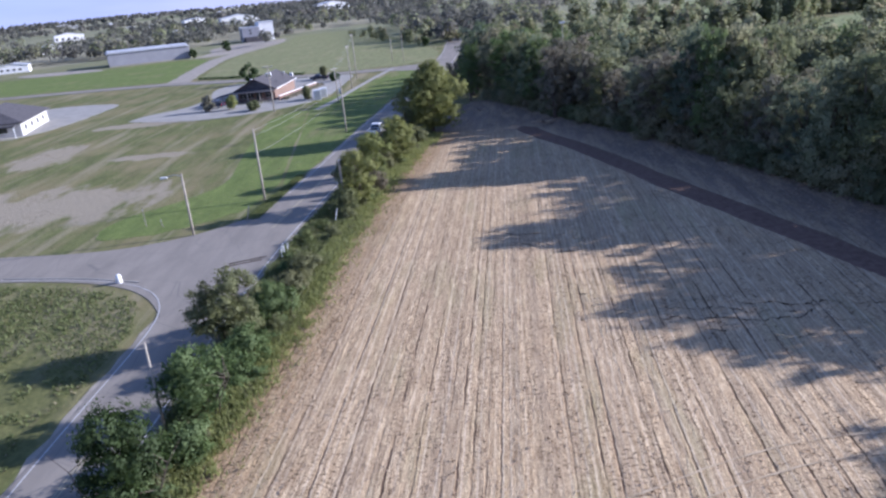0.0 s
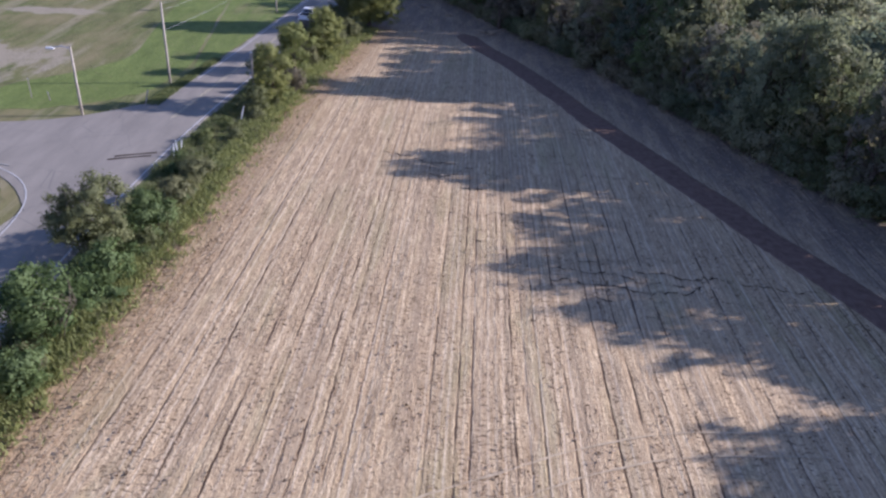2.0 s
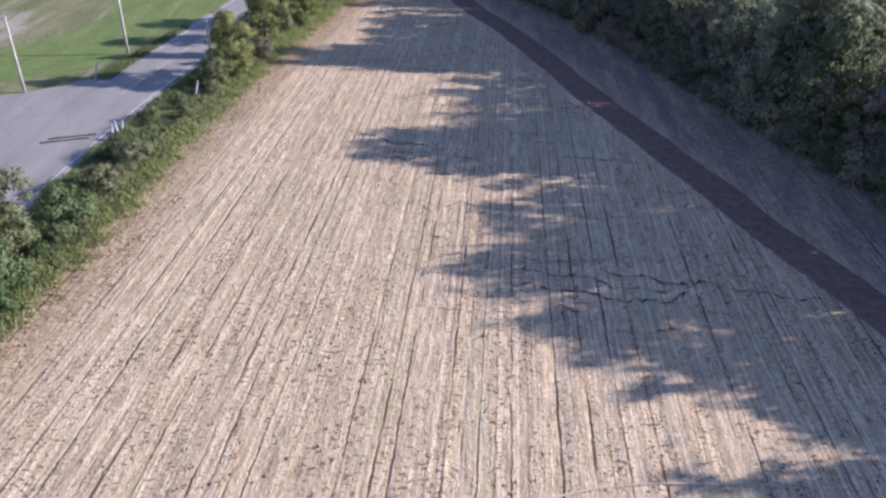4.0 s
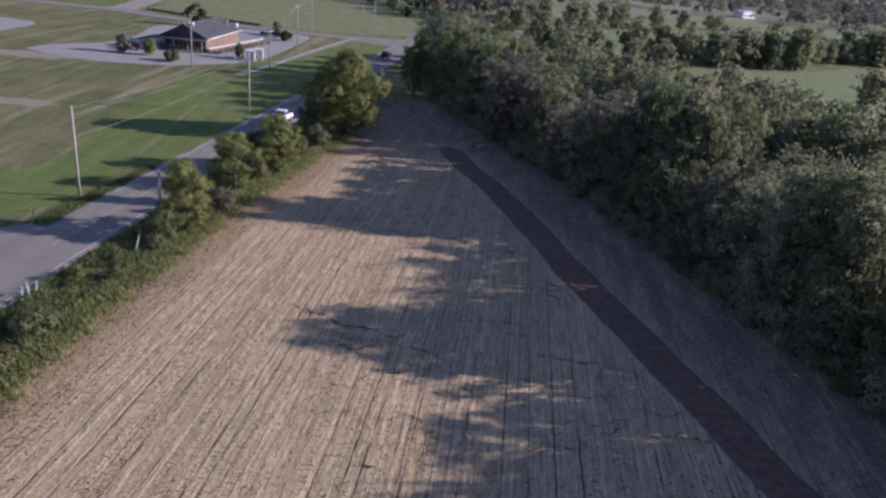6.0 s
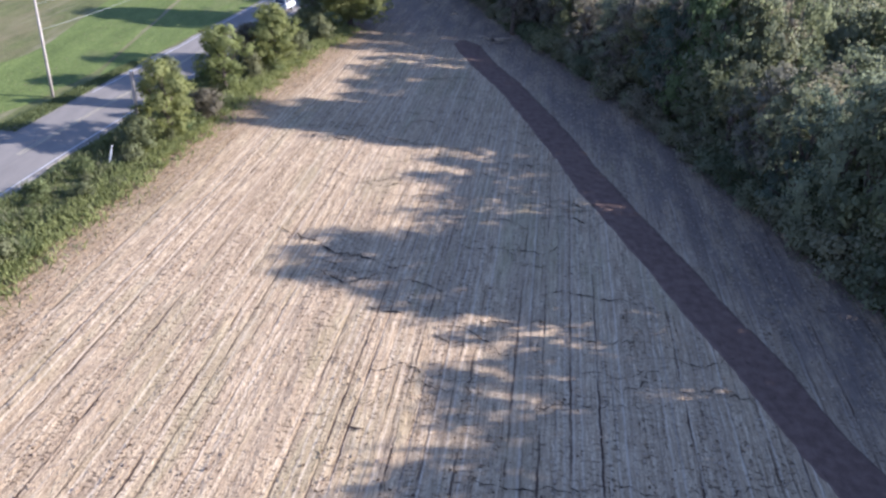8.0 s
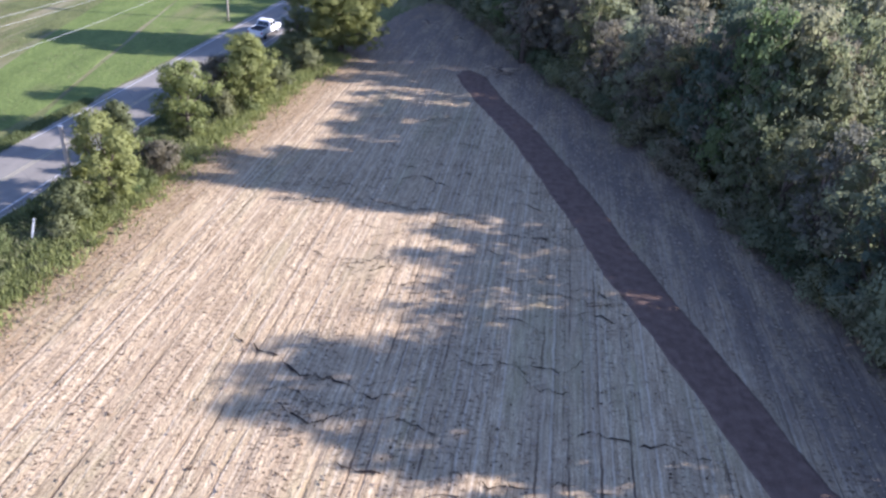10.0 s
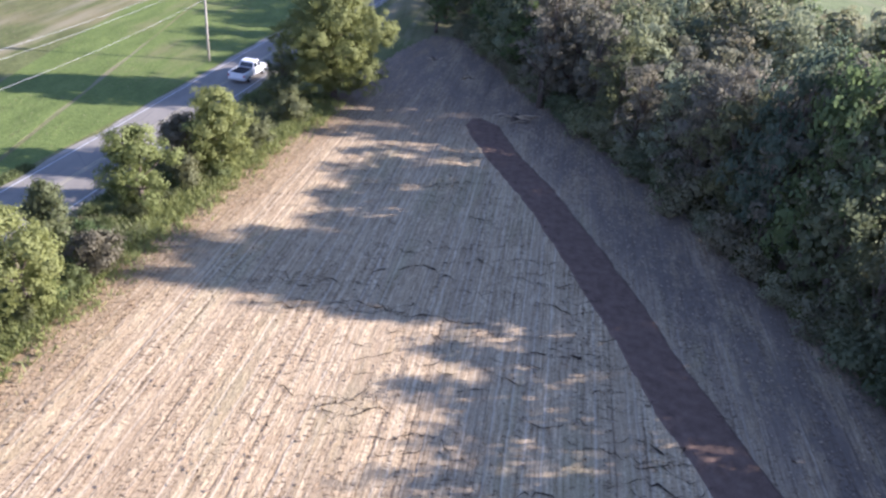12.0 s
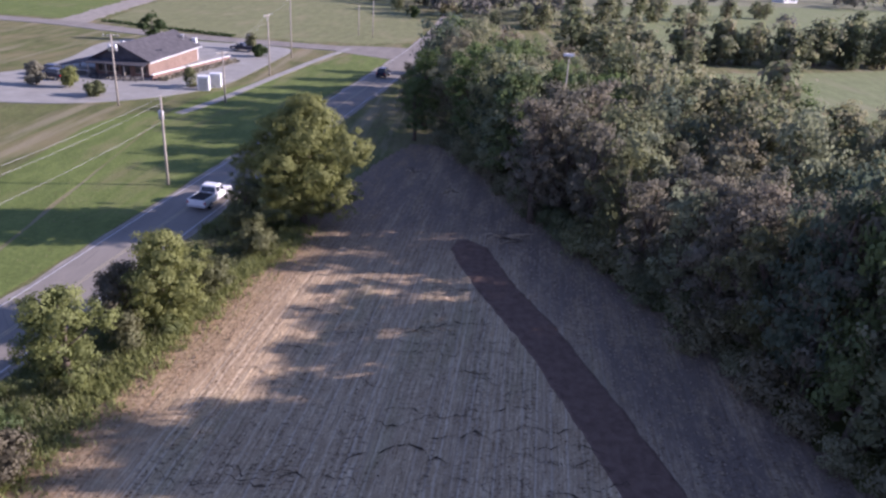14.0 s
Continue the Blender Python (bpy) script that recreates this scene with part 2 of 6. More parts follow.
def stubble_material():
    """Pale chopped residue over brown soil, in drilled rows."""
    m, n, l, bs = material("stubble", 0.95, 0.15)
    g = n.new("ShaderNodeNewGeometry")
    sx = n.new("ShaderNodeSeparateXYZ")
    l.new(g.outputs["Position"], sx.inputs[0])
    wave = calc(n, l, "MULTIPLY", calc(n, l, "SUBTRACT", texture_noise(n, l, g.outputs["Position"], 0.7, 4, 0.65), 0.5), 0.24)
    u = calc(n, l, "ADD", calc(n, l, "SUBTRACT", sx.outputs[0], calc(n, l, "MULTIPLY", sx.outputs[1], ROW_SLOPE)), wave)
    cb = n.new("ShaderNodeCombineXYZ")
    l.new(u, cb.inputs[0]), l.new(sx.outputs[1], cb.inputs[1])

    def stretched(sx_, sy_, detail=3.0, rough=0.6, shift=0.0):
        mp = n.new("ShaderNodeMapping")
        mp.inputs["Scale"].default_value, mp.inputs["Location"].default_value = (sx_, sy_, 1), (shift, shift, shift)
        l.new(cb.outputs[0], mp.inputs["Vector"])
        return texture_noise(n, l, mp.outputs[0], 1.0, detail, rough)

    def lines(spacing, half, soft, shift):
        """Thin bands at an even spacing, each row with its own strength."""
        v = calc(n, l, "ADD", calc(n, l, "DIVIDE", u, spacing), shift)
        off = calc(n, l, "ABSOLUTE", calc(n, l, "SUBTRACT", calc(n, l, "FRACT", v), 0.5))
        wn_ = n.new("ShaderNodeTexWhiteNoise")
        wn_.noise_dimensions = "1D"
        l.new(calc(n, l, "FLOOR", v), wn_.inputs["W"])
        own = ramp(n, l, wn_.outputs["Value"], [(0.25, (0.1, 0.1, 0.1)), (0.8, (1, 1, 1))])
        return calc(n, l, "MULTIPLY", own, ramp(n, l, off, [(half / spacing, (1, 1, 1)), ((half + soft) / spacing, (0, 0, 0))]))

    def both(p, q):
        return calc(n, l, "MULTIPLY", p, q)

    chaff = stretched(11, 4.5, 3, 0.7)
    mottle = stretched(2.4, 1.0, 5, 0.72, 3.0)
    patch = texture_noise(n, l, cb.outputs[0], 0.05, 4, 0.6)
    broad = stretched(0.6, 0.02, 2, 0.5, 9.0)
    gate = ramp(n, l, stretched(1.6, 0.22, 4, 0.65, 5.0), [(0.40, (0.08, 0.08, 0.08)), (0.58, (1, 1, 1))])
    fade = n.new("ShaderNodeMapRange")
    fade.inputs[1].default_value, fade.inputs[2].default_value, fade.inputs[3].default_value, fade.inputs[4].default_value = 52, 94, 1.2, 0.2
    l.new(sx.outputs[1], fade.inputs[0])
    gate = both(gate, fade.outputs[0])
    furrow = both(both(lines(0.76, 0.042, 0.035, 0.0), gate), 0.95)
    furrow_b = both(both(lines(0.31, 0.018, 0.028, 0.4), ramp(n, l, stretched(1.2, 0.35, 3, 0.6, 2.0), [(0.42, (0.05, 0.05, 0.05)), (0.60, (1, 1, 1))])), 0.62)
    straw_row = both(lines(0.43, 0.03, 0.05, 0.2), 0.5)
    clods = both(ramp(n, l, stretched(2.6, 5.2, 4, 0.7, 1.0), [(0.40, (0.85, 0.85, 0.85)), (0.45, (0, 0, 0))]), ramp(n, l, stretched(0.9, 0.05, 3, 0.6, 4.0), [(0.44, (0.15, 0.15, 0.15)), (0.56, (1, 1, 1))]))
    drawn = stretched(6.5, 0.35, 4, 0.65, 11.0)
    mixed = calc(n, l, "ADD", calc(n, l, "ADD", both(chaff, 0.32), both(mottle, 0.24)), both(drawn, 0.44))
    c = ramp(n, l, mixed, [(0.36, (0.165, 0.105, 0.058)), (0.45, (0.40, 0.287, 0.17)), (0.53, (0.53, 0.395, 0.24)), (0.62, (0.76, 0.60, 0.39))])
    weedy = ramp(n, l, stretched(0.35, 0.06, 4, 0.6, 13.0), [(0.52, (0, 0, 0)), (0.66, (0.42, 0.42, 0.42))])
    c = mix(n, l, weedy, c, (0.34, 0.30, 0.15))
    c = mix(n, l, ramp(n, l, patch, [(0.42, (0, 0, 0)), (0.62, (0.6, 0.6, 0.6))]), c, mix(n, l, 1.0, c, (0.86, 0.84, 0.80), "MULTIPLY"))
    c = mix(n, l, ramp(n, l, broad, [(0.38, (0.3, 0.3, 0.3)), (0.52, (0, 0, 0))]), c, (0.33, 0.24, 0.155))
    c = mix(n, l, straw_row, c, (0.66, 0.55, 0.40))
    # weedy margin with brown leftovers along the verge
    far = calc(n, l, "SUBTRACT", sx.outputs[1], 34.0)
    edge = calc(n, l, "ADD", calc(n, l, "MULTIPLY", far, calc(n, l, "ADD", calc(n, l, "MULTIPLY", far, 0.00079), 0.075)), -17.0)
    margin = n.new("ShaderNodeMapRange")
    margin.interpolation_type = "SMOOTHSTEP"
    margin.inputs[1].default_value, margin.inputs[2].default_value, margin.inputs[3].default_value, margin.inputs[4].default_value = 0.3, 5.6, 1.0, 0.0
    l.new(calc(n, l, "ADD", calc(n, l, "SUBTRACT", sx.outputs[0], edge), both(calc(n, l, "SUBTRACT", stretched(0.8, 0.25, 4, 0.7, 17.0), 0.5), 4.0)), margin.inputs[0])
    scrub = ramp(n, l, stretched(2.8, 1.9, 5, 0.75, 19.0), [(0.36, (0.12, 0.10, 0.045)), (0.47, (0.29, 0.195, 0.105)), (0.58, (0.40, 0.285, 0.165)), (0.66, (0.27, 0.265, 0.115))])
    c = mix(n, l, both(margin.outputs[0], 0.78), c, scrub)
    # bare, trampled headland soil along the wood and narrow end, darkened partly for tree shade
    side = calc(n, l, "ADD", sx.outputs[0], calc(n, l, "MULTIPLY", sx.outputs[1], 0.31))
    head = n.new("ShaderNodeMapRange")
    head.interpolation_type = "SMOOTHSTEP"
    head.inputs[1].default_value, head.inputs[2].default_value = 48.0, 55.0
    l.new(side, head.inputs[0])
    tip = n.new("ShaderNodeMapRange")
    tip.interpolation_type = "SMOOTHSTEP"
    tip.inputs[1].default_value, tip.inputs[2].default_value = 114.0, 132.0
    l.new(sx.outputs[1], tip.inputs[0])
    rag = calc(n, l, "ADD", both(stretched(0.55, 0.14, 4, 0.65, 6.0), 0.6), both(stretched(2.2, 1.3, 4, 0.7, 8.0), 0.4))
    bare = both(ramp(n, l, rag, [(0.40, (0.35, 0.35, 0.35)), (0.54, (1, 1, 1))]), calc(n, l, "MAXIMUM", head.outputs[0], both(tip.outputs[0], 0.95)))
    c = mix(n, l, both(bare, 0.92), c, mix(n, l, mottle, (0.135, 0.104, 0.082), (0.255, 0.20, 0.16)))
    c = mix(n, l, clods, c, (0.135, 0.093, 0.06))
    c = mix(n, l, furrow_b, c, (0.15, 0.105, 0.07))
    c = mix(n, l, furrow, c, (0.10, 0.064, 0.043))
    l.new(c, bs.inputs["Base Color"])
    h = calc(n, l, "SUBTRACT", calc(n, l, "ADD", both(mottle, 1.2), both(chaff, 0.5)), calc(n, l, "ADD", both(furrow, 0.5), both(clods, 0.3)))
    bump(n, l, bs, h, 0.9, 0.09)
    return m


def asphalt_material():
    m, n, l, bs = material("asphalt", 0.92, 0.15)
    v = place(n, l)
    wide = texture_noise(n, l, place(n, l, (0.5, 0.12, 1)), 1.0, 4, 0.6)
    fine = texture_noise(n, l, v, 14, 4, 0.7)
    c = ramp(n, l, wide, [(0.3, (0.218, 0.195, 0.164)), (0.7, (0.294, 0.263, 0.221))])
    c = mix(n, l, ramp(n, l, fine, [(0.35, (0.35, 0.35, 0.35)), (0.6, (0, 0, 0))]), c, (0.16, 0.155, 0.155))
    vo = n.new("ShaderNodeTexVoronoi")
    vo.feature = "DISTANCE_TO_EDGE"
    vo.inputs["Scale"].default_value = 0.22
    l.new(v, vo.inputs["Vector"])
    c = mix(n, l, ramp(n, l, vo.outputs["Distance"], [(0.0, (0.45, 0.45, 0.45)), (0.007, (0, 0, 0))]), c, (0.09, 0.09, 0.09))
    l.new(c, bs.inputs["Base Color"])
    bump(n, l, bs, fine, 0.5, 0.01)
    return m


# bare, sandy spots in the grass: middle and half sizes
BARE = ((-62, 97, 30, 17), (-50, 100, 14, 10), (-76, 136, 8, 16), (-72, 166, 18, 6), (-54, 128, 12, 4))
M_ground = grass_material("meadow_grass", (0.076, 0.087, 0.029), (0.17, 0.18, 0.066), (0.27, 0.222, 0.118), 0.47, far=True)
M_lawn = grass_material("mown_grass", (0.094, 0.128, 0.033), (0.165, 0.205, 0.058), (0.245, 0.22, 0.105), 0.27)
M_rough = grass_material("rough_verge_grass", (0.068, 0.08, 0.028), (0.185, 0.182, 0.068), (0.27, 0.235, 0.135), 0.48)
M_hay = grass_material("pale_hayfield", (0.155, 0.165, 0.072), (0.23, 0.235, 0.112), (0.30, 0.27, 0.15), 0.3)
M_pasture = grass_material("pale_pasture", (0.15, 0.18, 0.072), (0.215, 0.24, 0.11), (0.27, 0.26, 0.145), 0.3)
M_stubble = stubble_material()
M_soil = simple("tilled_soil", (0.12, 0.076, 0.056), (0.205, 0.134, 0.10), 1.6, 0.95, 0.15, 0, 0.10)
# dark tone of the soil cracks and of the painted shadow bars
M_crack = simple("dark_crack_and_shadow", (0.035, 0.025, 0.02), (0.06, 0.042, 0.032), 3.0, 0.95, 0.1)
M_asphalt = asphalt_material()
M_gravel = simple("pale_gravel", (0.225, 0.202, 0.168), (0.37, 0.335, 0.28), 0.5, 0.95, 0.2, 0, 0.04)
M_track = simple("pressed_straw", (0.36, 0.28, 0.18), (0.55, 0.44, 0.30), 1.5, 0.95, 0.15)
M_sand = simple("bare_sandy_soil", (0.30, 0.265, 0.20), (0.46, 0.41, 0.33), 0.22, 0.95, 0.15, 0, 0.04)
M_concrete = simple("concrete", (0.25, 0.24, 0.212), (0.36, 0.342, 0.305), 0.35, 0.85, 0.3, 0, 0.01)
M_paint_white = simple("worn_white_paint", (0.36, 0.35, 0.33), (0.56, 0.55, 0.52), 2.5, 0.7)
M_paint_yellow = simple("faded_centre_paint", (0.30, 0.27, 0.19), (0.46, 0.41, 0.28), 2.5, 0.7)
M_wood = simple("weathered_pole_wood", (0.27, 0.24, 0.20), (0.42, 0.38, 0.32), 2.0, 0.9, 0.2, 0, 0.02)
M_bark = simple("grey_brown_bark", (0.085, 0.065, 0.05), (0.19, 0.155, 0.125), 3.0, 0.95, 0.15, 0, 0.04)
M_metal = simple("galvanised_metal", (0.42, 0.43, 0.44), (0.58, 0.59, 0.60), 1.5, 0.45, 0.5, 0.6)
M_wire = simple("grey_wire", (0.42, 0.42, 0.41), (0.55, 0.55, 0.53), 1.0, 0.6)
M_white = simple("white_panel", (0.70, 0.70, 0.69), (0.82, 0.82, 0.80), 0.6, 0.6)
M_clapboard = simple("grey_white_clapboard", (0.40, 0.39, 0.38), (0.52, 0.51, 0.49), 0.5, 0.7)
# metal grey that also holds the shade of the shed and mill fronts
M_siding = simple("grey_metal_and_shade", (0.26, 0.262, 0.285), (0.32, 0.322, 0.345), 0.3, 0.6, 0.3, 0.0)
M_roof_pale = simple("pale_metal_roof", (0.50, 0.51, 0.53), (0.64, 0.65, 0.66), 0.3, 0.45, 0.4, 0.3)
M_roof_dark = simple("dark_shingles", (0.056, 0.054, 0.058), (0.108, 0.102, 0.108), 1.2, 0.9, 0.2, 0, 0.02)
# copy of the brick below, lightened for the side facing the sun
M_brick_sunlit = simple("sunlit_brick", (0.165, 0.112, 0.088), (0.245, 0.175, 0.14), 1.5, 0.9, 0.2, 0, 0.01)
M_brick = simple("tan_brick", (0.16, 0.10, 0.08), (0.25, 0.165, 0.135), 1.5, 0.9, 0.2, 0, 0.01)
M_glass = simple("dark_window_glass", (0.015, 0.018, 0.022), (0.03, 0.035, 0.04), 0.5, 0.12, 0.6)
M_rubber = simple("black_rubber", (0.012, 0.012, 0.012), (0.03, 0.03, 0.03), 4, 0.85)
M_car_white = simple("white_car_paint", (0.74, 0.74, 0.74), (0.82, 0.82, 0.82), 0.5, 0.25, 0.5)
M_car_dark = simple("dark_car_paint", (0.012, 0.016, 0.03), (0.02, 0.026, 0.045), 0.5, 0.25, 0.5)
M_red = simple("red_lens", (0.35, 0.01, 0.01), (0.45, 0.02, 0.02), 3, 0.3)

WOOD_COLOURS = [(0.105, 0.13, 0.07), (0.235, 0.252, 0.145), (0.31, 0.30, 0.185), (0.14, 0.17, 0.088), (0.275, 0.29, 0.15), (0.265, 0.235, 0.158), (0.172, 0.20, 0.105)]
L_woods = leaf_material("mixed_wood_leaves", WOOD_COLOURS)
L_mixed = leaf_material("joined_wood_leaves", WOOD_COLOURS, 0.13)
L_green = leaf_material("fresh_green_leaves", [(0.118, 0.172, 0.062), (0.15, 0.20, 0.082)])
L_twig = leaf_material("dull_brown_twigs", [(0.165, 0.145, 0.098), (0.185, 0.165, 0.11)])
L_dark = leaf_material("dark_green_leaves", [(0.045, 0.075, 0.024), (0.06, 0.092, 0.03)])
L_yellow = leaf_material("yellowing_leaves", [(0.223, 0.248, 0.083), (0.244, 0.259, 0.09), (0.201, 0.231, 0.078)])
L_olive = leaf_material("olive_leaves", [(0.16, 0.178, 0.08), (0.188, 0.19, 0.094)])
L_grey = leaf_material("dry_grey_twigs", [(0.208, 0.201, 0.148), (0.227, 0.221, 0.165)])
L_brown = leaf_material("browning_leaves", [(0.229, 0.202, 0.148), (0.253, 0.231, 0.167), (0.212, 0.201, 0.147)])
L_deep = leaf_material("deep_green_leaves", [(0.109, 0.145, 0.095), (0.131, 0.166, 0.113)])
L_bright = leaf_material("bright_yellow_green_leaves", [(0.261, 0.29, 0.166), (0.281, 0.302, 0.186)])
# far leaves greyed: the haze of distance is put into their colour
L_far_haze = leaf_material("far_haze_grey_leaves", [(0.118, 0.124, 0.105), (0.156, 0.157, 0.132), (0.176, 0.165, 0.144)], 0.012)
L_weed = leaf_material("roadside_weeds", [(0.158, 0.185, 0.07)])
L_dry = leaf_material("dry_grass_blades", [(0.37, 0.265, 0.165)])
L_hay = leaf_material("dry_meadow_grass", [(0.27, 0.235, 0.14)])
L_edge = leaf_material("yellow_green_grass_blades", [(0.26, 0.28, 0.10)])
L_straw = leaf_material("chopped_straw", [(0.50, 0.39, 0.28)])
L_clod = leaf_material("dark_clods", [(0.125, 0.08, 0.05)])


# ---- builders ----
def mesh_object(name, verts, faces, mat, parent=None, label="", smooth=False):
    me = bpy.data.meshes.new(name)
    me.from_pydata([tuple(v) for v in verts], [], faces)
    me.materials.append(mat)
    if smooth:
        me.polygons.foreach_set("use_smooth", [True] * len(me.polygons))
    me.update()
    ob = new(name, me)
    if parent:
        ob.parent = parent
    if label:
        ob["label"] = label
    return ob


def quads_object(name, corners, mat, parent=None, label=""):
    """An object from an (n, 4, 3) array of loose quads."""
    c = np.asarray(corners, np.float32)
    k = len(c)
    me = bpy.data.meshes.new(name)
    me.vertices.add(k * 4), me.loops.add(k * 4), me.polygons.add(k)
    me.vertices.foreach_set("co", c.ravel())
    me.loops.foreach_set("vertex_index", np.arange(k * 4, dtype=np.int32))
    me.polygons.foreach_set("loop_start", np.arange(0, k * 4, 4, dtype=np.int32))
    me.update(calc_edges=True)
    me.materials.append(mat)
    ob = new(name, me)
    if parent:
        ob.parent = parent
    if label:
        ob["label"] = label
    return ob


def part(name, bm, mat, parent, label=""):
    me = bpy.data.meshes.new(name)
    bm.to_mesh(me)
    bm.free()
    me.materials.append(mat)
    ob = new(name, me)
    ob.parent = parent
    if label:
        ob["label"] = label
    return ob


def box(bm, x0, x1, y0, y1, z0, z1, bevel=0.0):
    r = bmesh.ops.create_cube(bm, size=1.0, matrix=Matrix.LocRotScale(((x0 + x1) / 2, (y0 + y1) / 2, (z0 + z1) / 2), None, (x1 - x0, y1 - y0, z1 - z0)))
    if bevel:
        edges = list({e for v in r["verts"] for e in v.link_edges})
        bmesh.ops.bevel(bm, geom=edges, offset=bevel, segments=2, affect="EDGES", profile=0.7)
    return bm


def tube(bm, pts, radii, sides=8):
    """A tapered tube along points."""
    rings = []
    for i, p in enumerate(pts):
        p = Vector(p)
        d = (Vector(pts[min(i + 1, len(pts) - 1)]) - Vector(pts[max(i - 1, 0)])).normalized()
        a = d.cross(Vector((0.31, 0.95, 0.05))).normalized()
        b = d.cross(a)
        rings.append([bm.verts.new(p + radii[i] * (math.cos(2 * math.pi * k / sides) * a + math.sin(2 * math.pi * k / sides) * b)) for k in range(sides)])
    for r0, r1 in zip(rings, rings[1:]):
        for k in range(sides):
            f = bm.faces.new((r0[k], r0[(k + 1) % sides], r1[(k + 1) % sides], r1[k]))
            f.smooth = True
    bm.faces.new(rings[-1])
    bm.faces.new(rings[0][::-1])
    return bm


def thing(name, x, y, z=0.0, turn=0.0, **tags):
    e = new(name)
    e.matrix_basis = pose(x, y, z, 0, 0, turn)
    return tagged(e, **tags)


def lerp_line(line, y):
    """x of a polyline of (y, x) pairs."""
    return float(np.interp(y, [p[0] for p in line], [p[1] for p in line]))


def resample(pts, step):
    pts = np.array(pts, float)
    d = np.r_[0, np.cumsum(np.hypot(*np.diff(pts, axis=0).T))]
    s = np.linspace(0, d[-1], max(2, int(d[-1] / step)))
    out = np.c_[np.interp(s, d, pts[:, 0]), np.interp(s, d, pts[:, 1])]
    k = np.ones(5) / 5
    for _ in range(3):
        inner = np.c_[np.convolve(out[:, 0], k, "same"), np.convolve(out[:, 1], k, "same")]
        out[2:-2] = inner[2:-2]
    return out


def ribbon(name, pts, width, z, mat, offset=0.0, thick=0.0, step=2.0, wobble=0.0, crown=0.0, **tags):
    """A flat band along a line of the ground, with edges turned down into it."""
    line = resample(pts, step)
    t = np.gradient(line, axis=0)
    t /= np.hypot(*t.T)[:, None]
    nrm = np.c_[t[:, 1], -t[:, 0]]
    rng = np.random.default_rng(len(line))
    w0, w1 = (width / 2 + wobble * rng.uniform(-1, 1, len(line)) for _ in range(2))
    a, b, c = line + nrm * (offset - w0)[:, None], line + nrm * offset, line + nrm * (offset + w1)[:, None]
    verts, faces = [], []
    for p, q, r in zip(a, b, c):
        verts += [(*p, z - thick), (*p, z), (*q, z + crown), (*r, z), (*r, z - thick)]
    for i in range(len(line) - 1):
        for k in range(4):
            faces.append((5 * i + k, 5 * i + k + 1, 5 * i + k + 6, 5 * i + k + 5))
    ob = mesh_object(name, verts, faces, mat)
    return tagged(ob, **tags)


def patch(name, outline, z, mat, wobble=0.0, step=2.0, **tags):
    """A flat patch of ground with an uneven outline and a turned-down edge."""
    pts = resample(list(outline) + [outline[0]], step)[:-1]
    mid = pts.mean(0)
    for i, p in enumerate(pts):
        k = 1 + wobble * noise.noise((p[0] * 0.23, p[1] * 0.23, 3.1)) + 0.5 * wobble * noise.noise((p[0] * 0.8, p[1] * 0.8, 1.7))
        pts[i] = mid + (p - mid) * k
    n = len(pts)
    verts = [(*p, z) for p in pts] + [(*p, z - 0.04) for p in pts]
    faces = [tuple(range(n))] + [(i, i + n, (i + 1) % n + n, (i + 1) % n) for i in range(n)]
    ob = mesh_object(name, verts, faces, mat)
    bm = bmesh.new()
    bm.from_mesh(ob.data)
    bmesh.ops.triangulate(bm, faces=[f for f in bm.faces if len(f.verts) > 4])
    bmesh.ops.recalc_face_normals(bm, faces=bm.faces[:])
    bm.to_mesh(ob.data)
    bm.free()
    return tagged(ob, **tags)


def leaf_quads(rng, centres, size, out=None):
    """Pointed leaf clumps at the centres, turned at random, or facing loosely along out."""
    k = len(centres)
    nrm = rng.normal(size=(k, 3))
    nrm /= np.linalg.norm(nrm, axis=1)[:, None]
    if out is not None:
        nrm = nrm * 0.34 + out
        nrm /= np.linalg.norm(nrm, axis=1)[:, None] + 1e-9
    a = np.cross(nrm, rng.normal(size=(k, 3)))
    a /= np.linalg.norm(a, axis=1)[:, None] + 1e-9
    b = np.cross(nrm, a)
    s = size * rng.uniform(0.6, 1.3, (k, 1))
    n = nrm * s * 0.25
    return np.stack([centres - a * s, centres - b * s * 0.6 + n, centres + a * s, centres + b * s * 0.6 + n], 1)


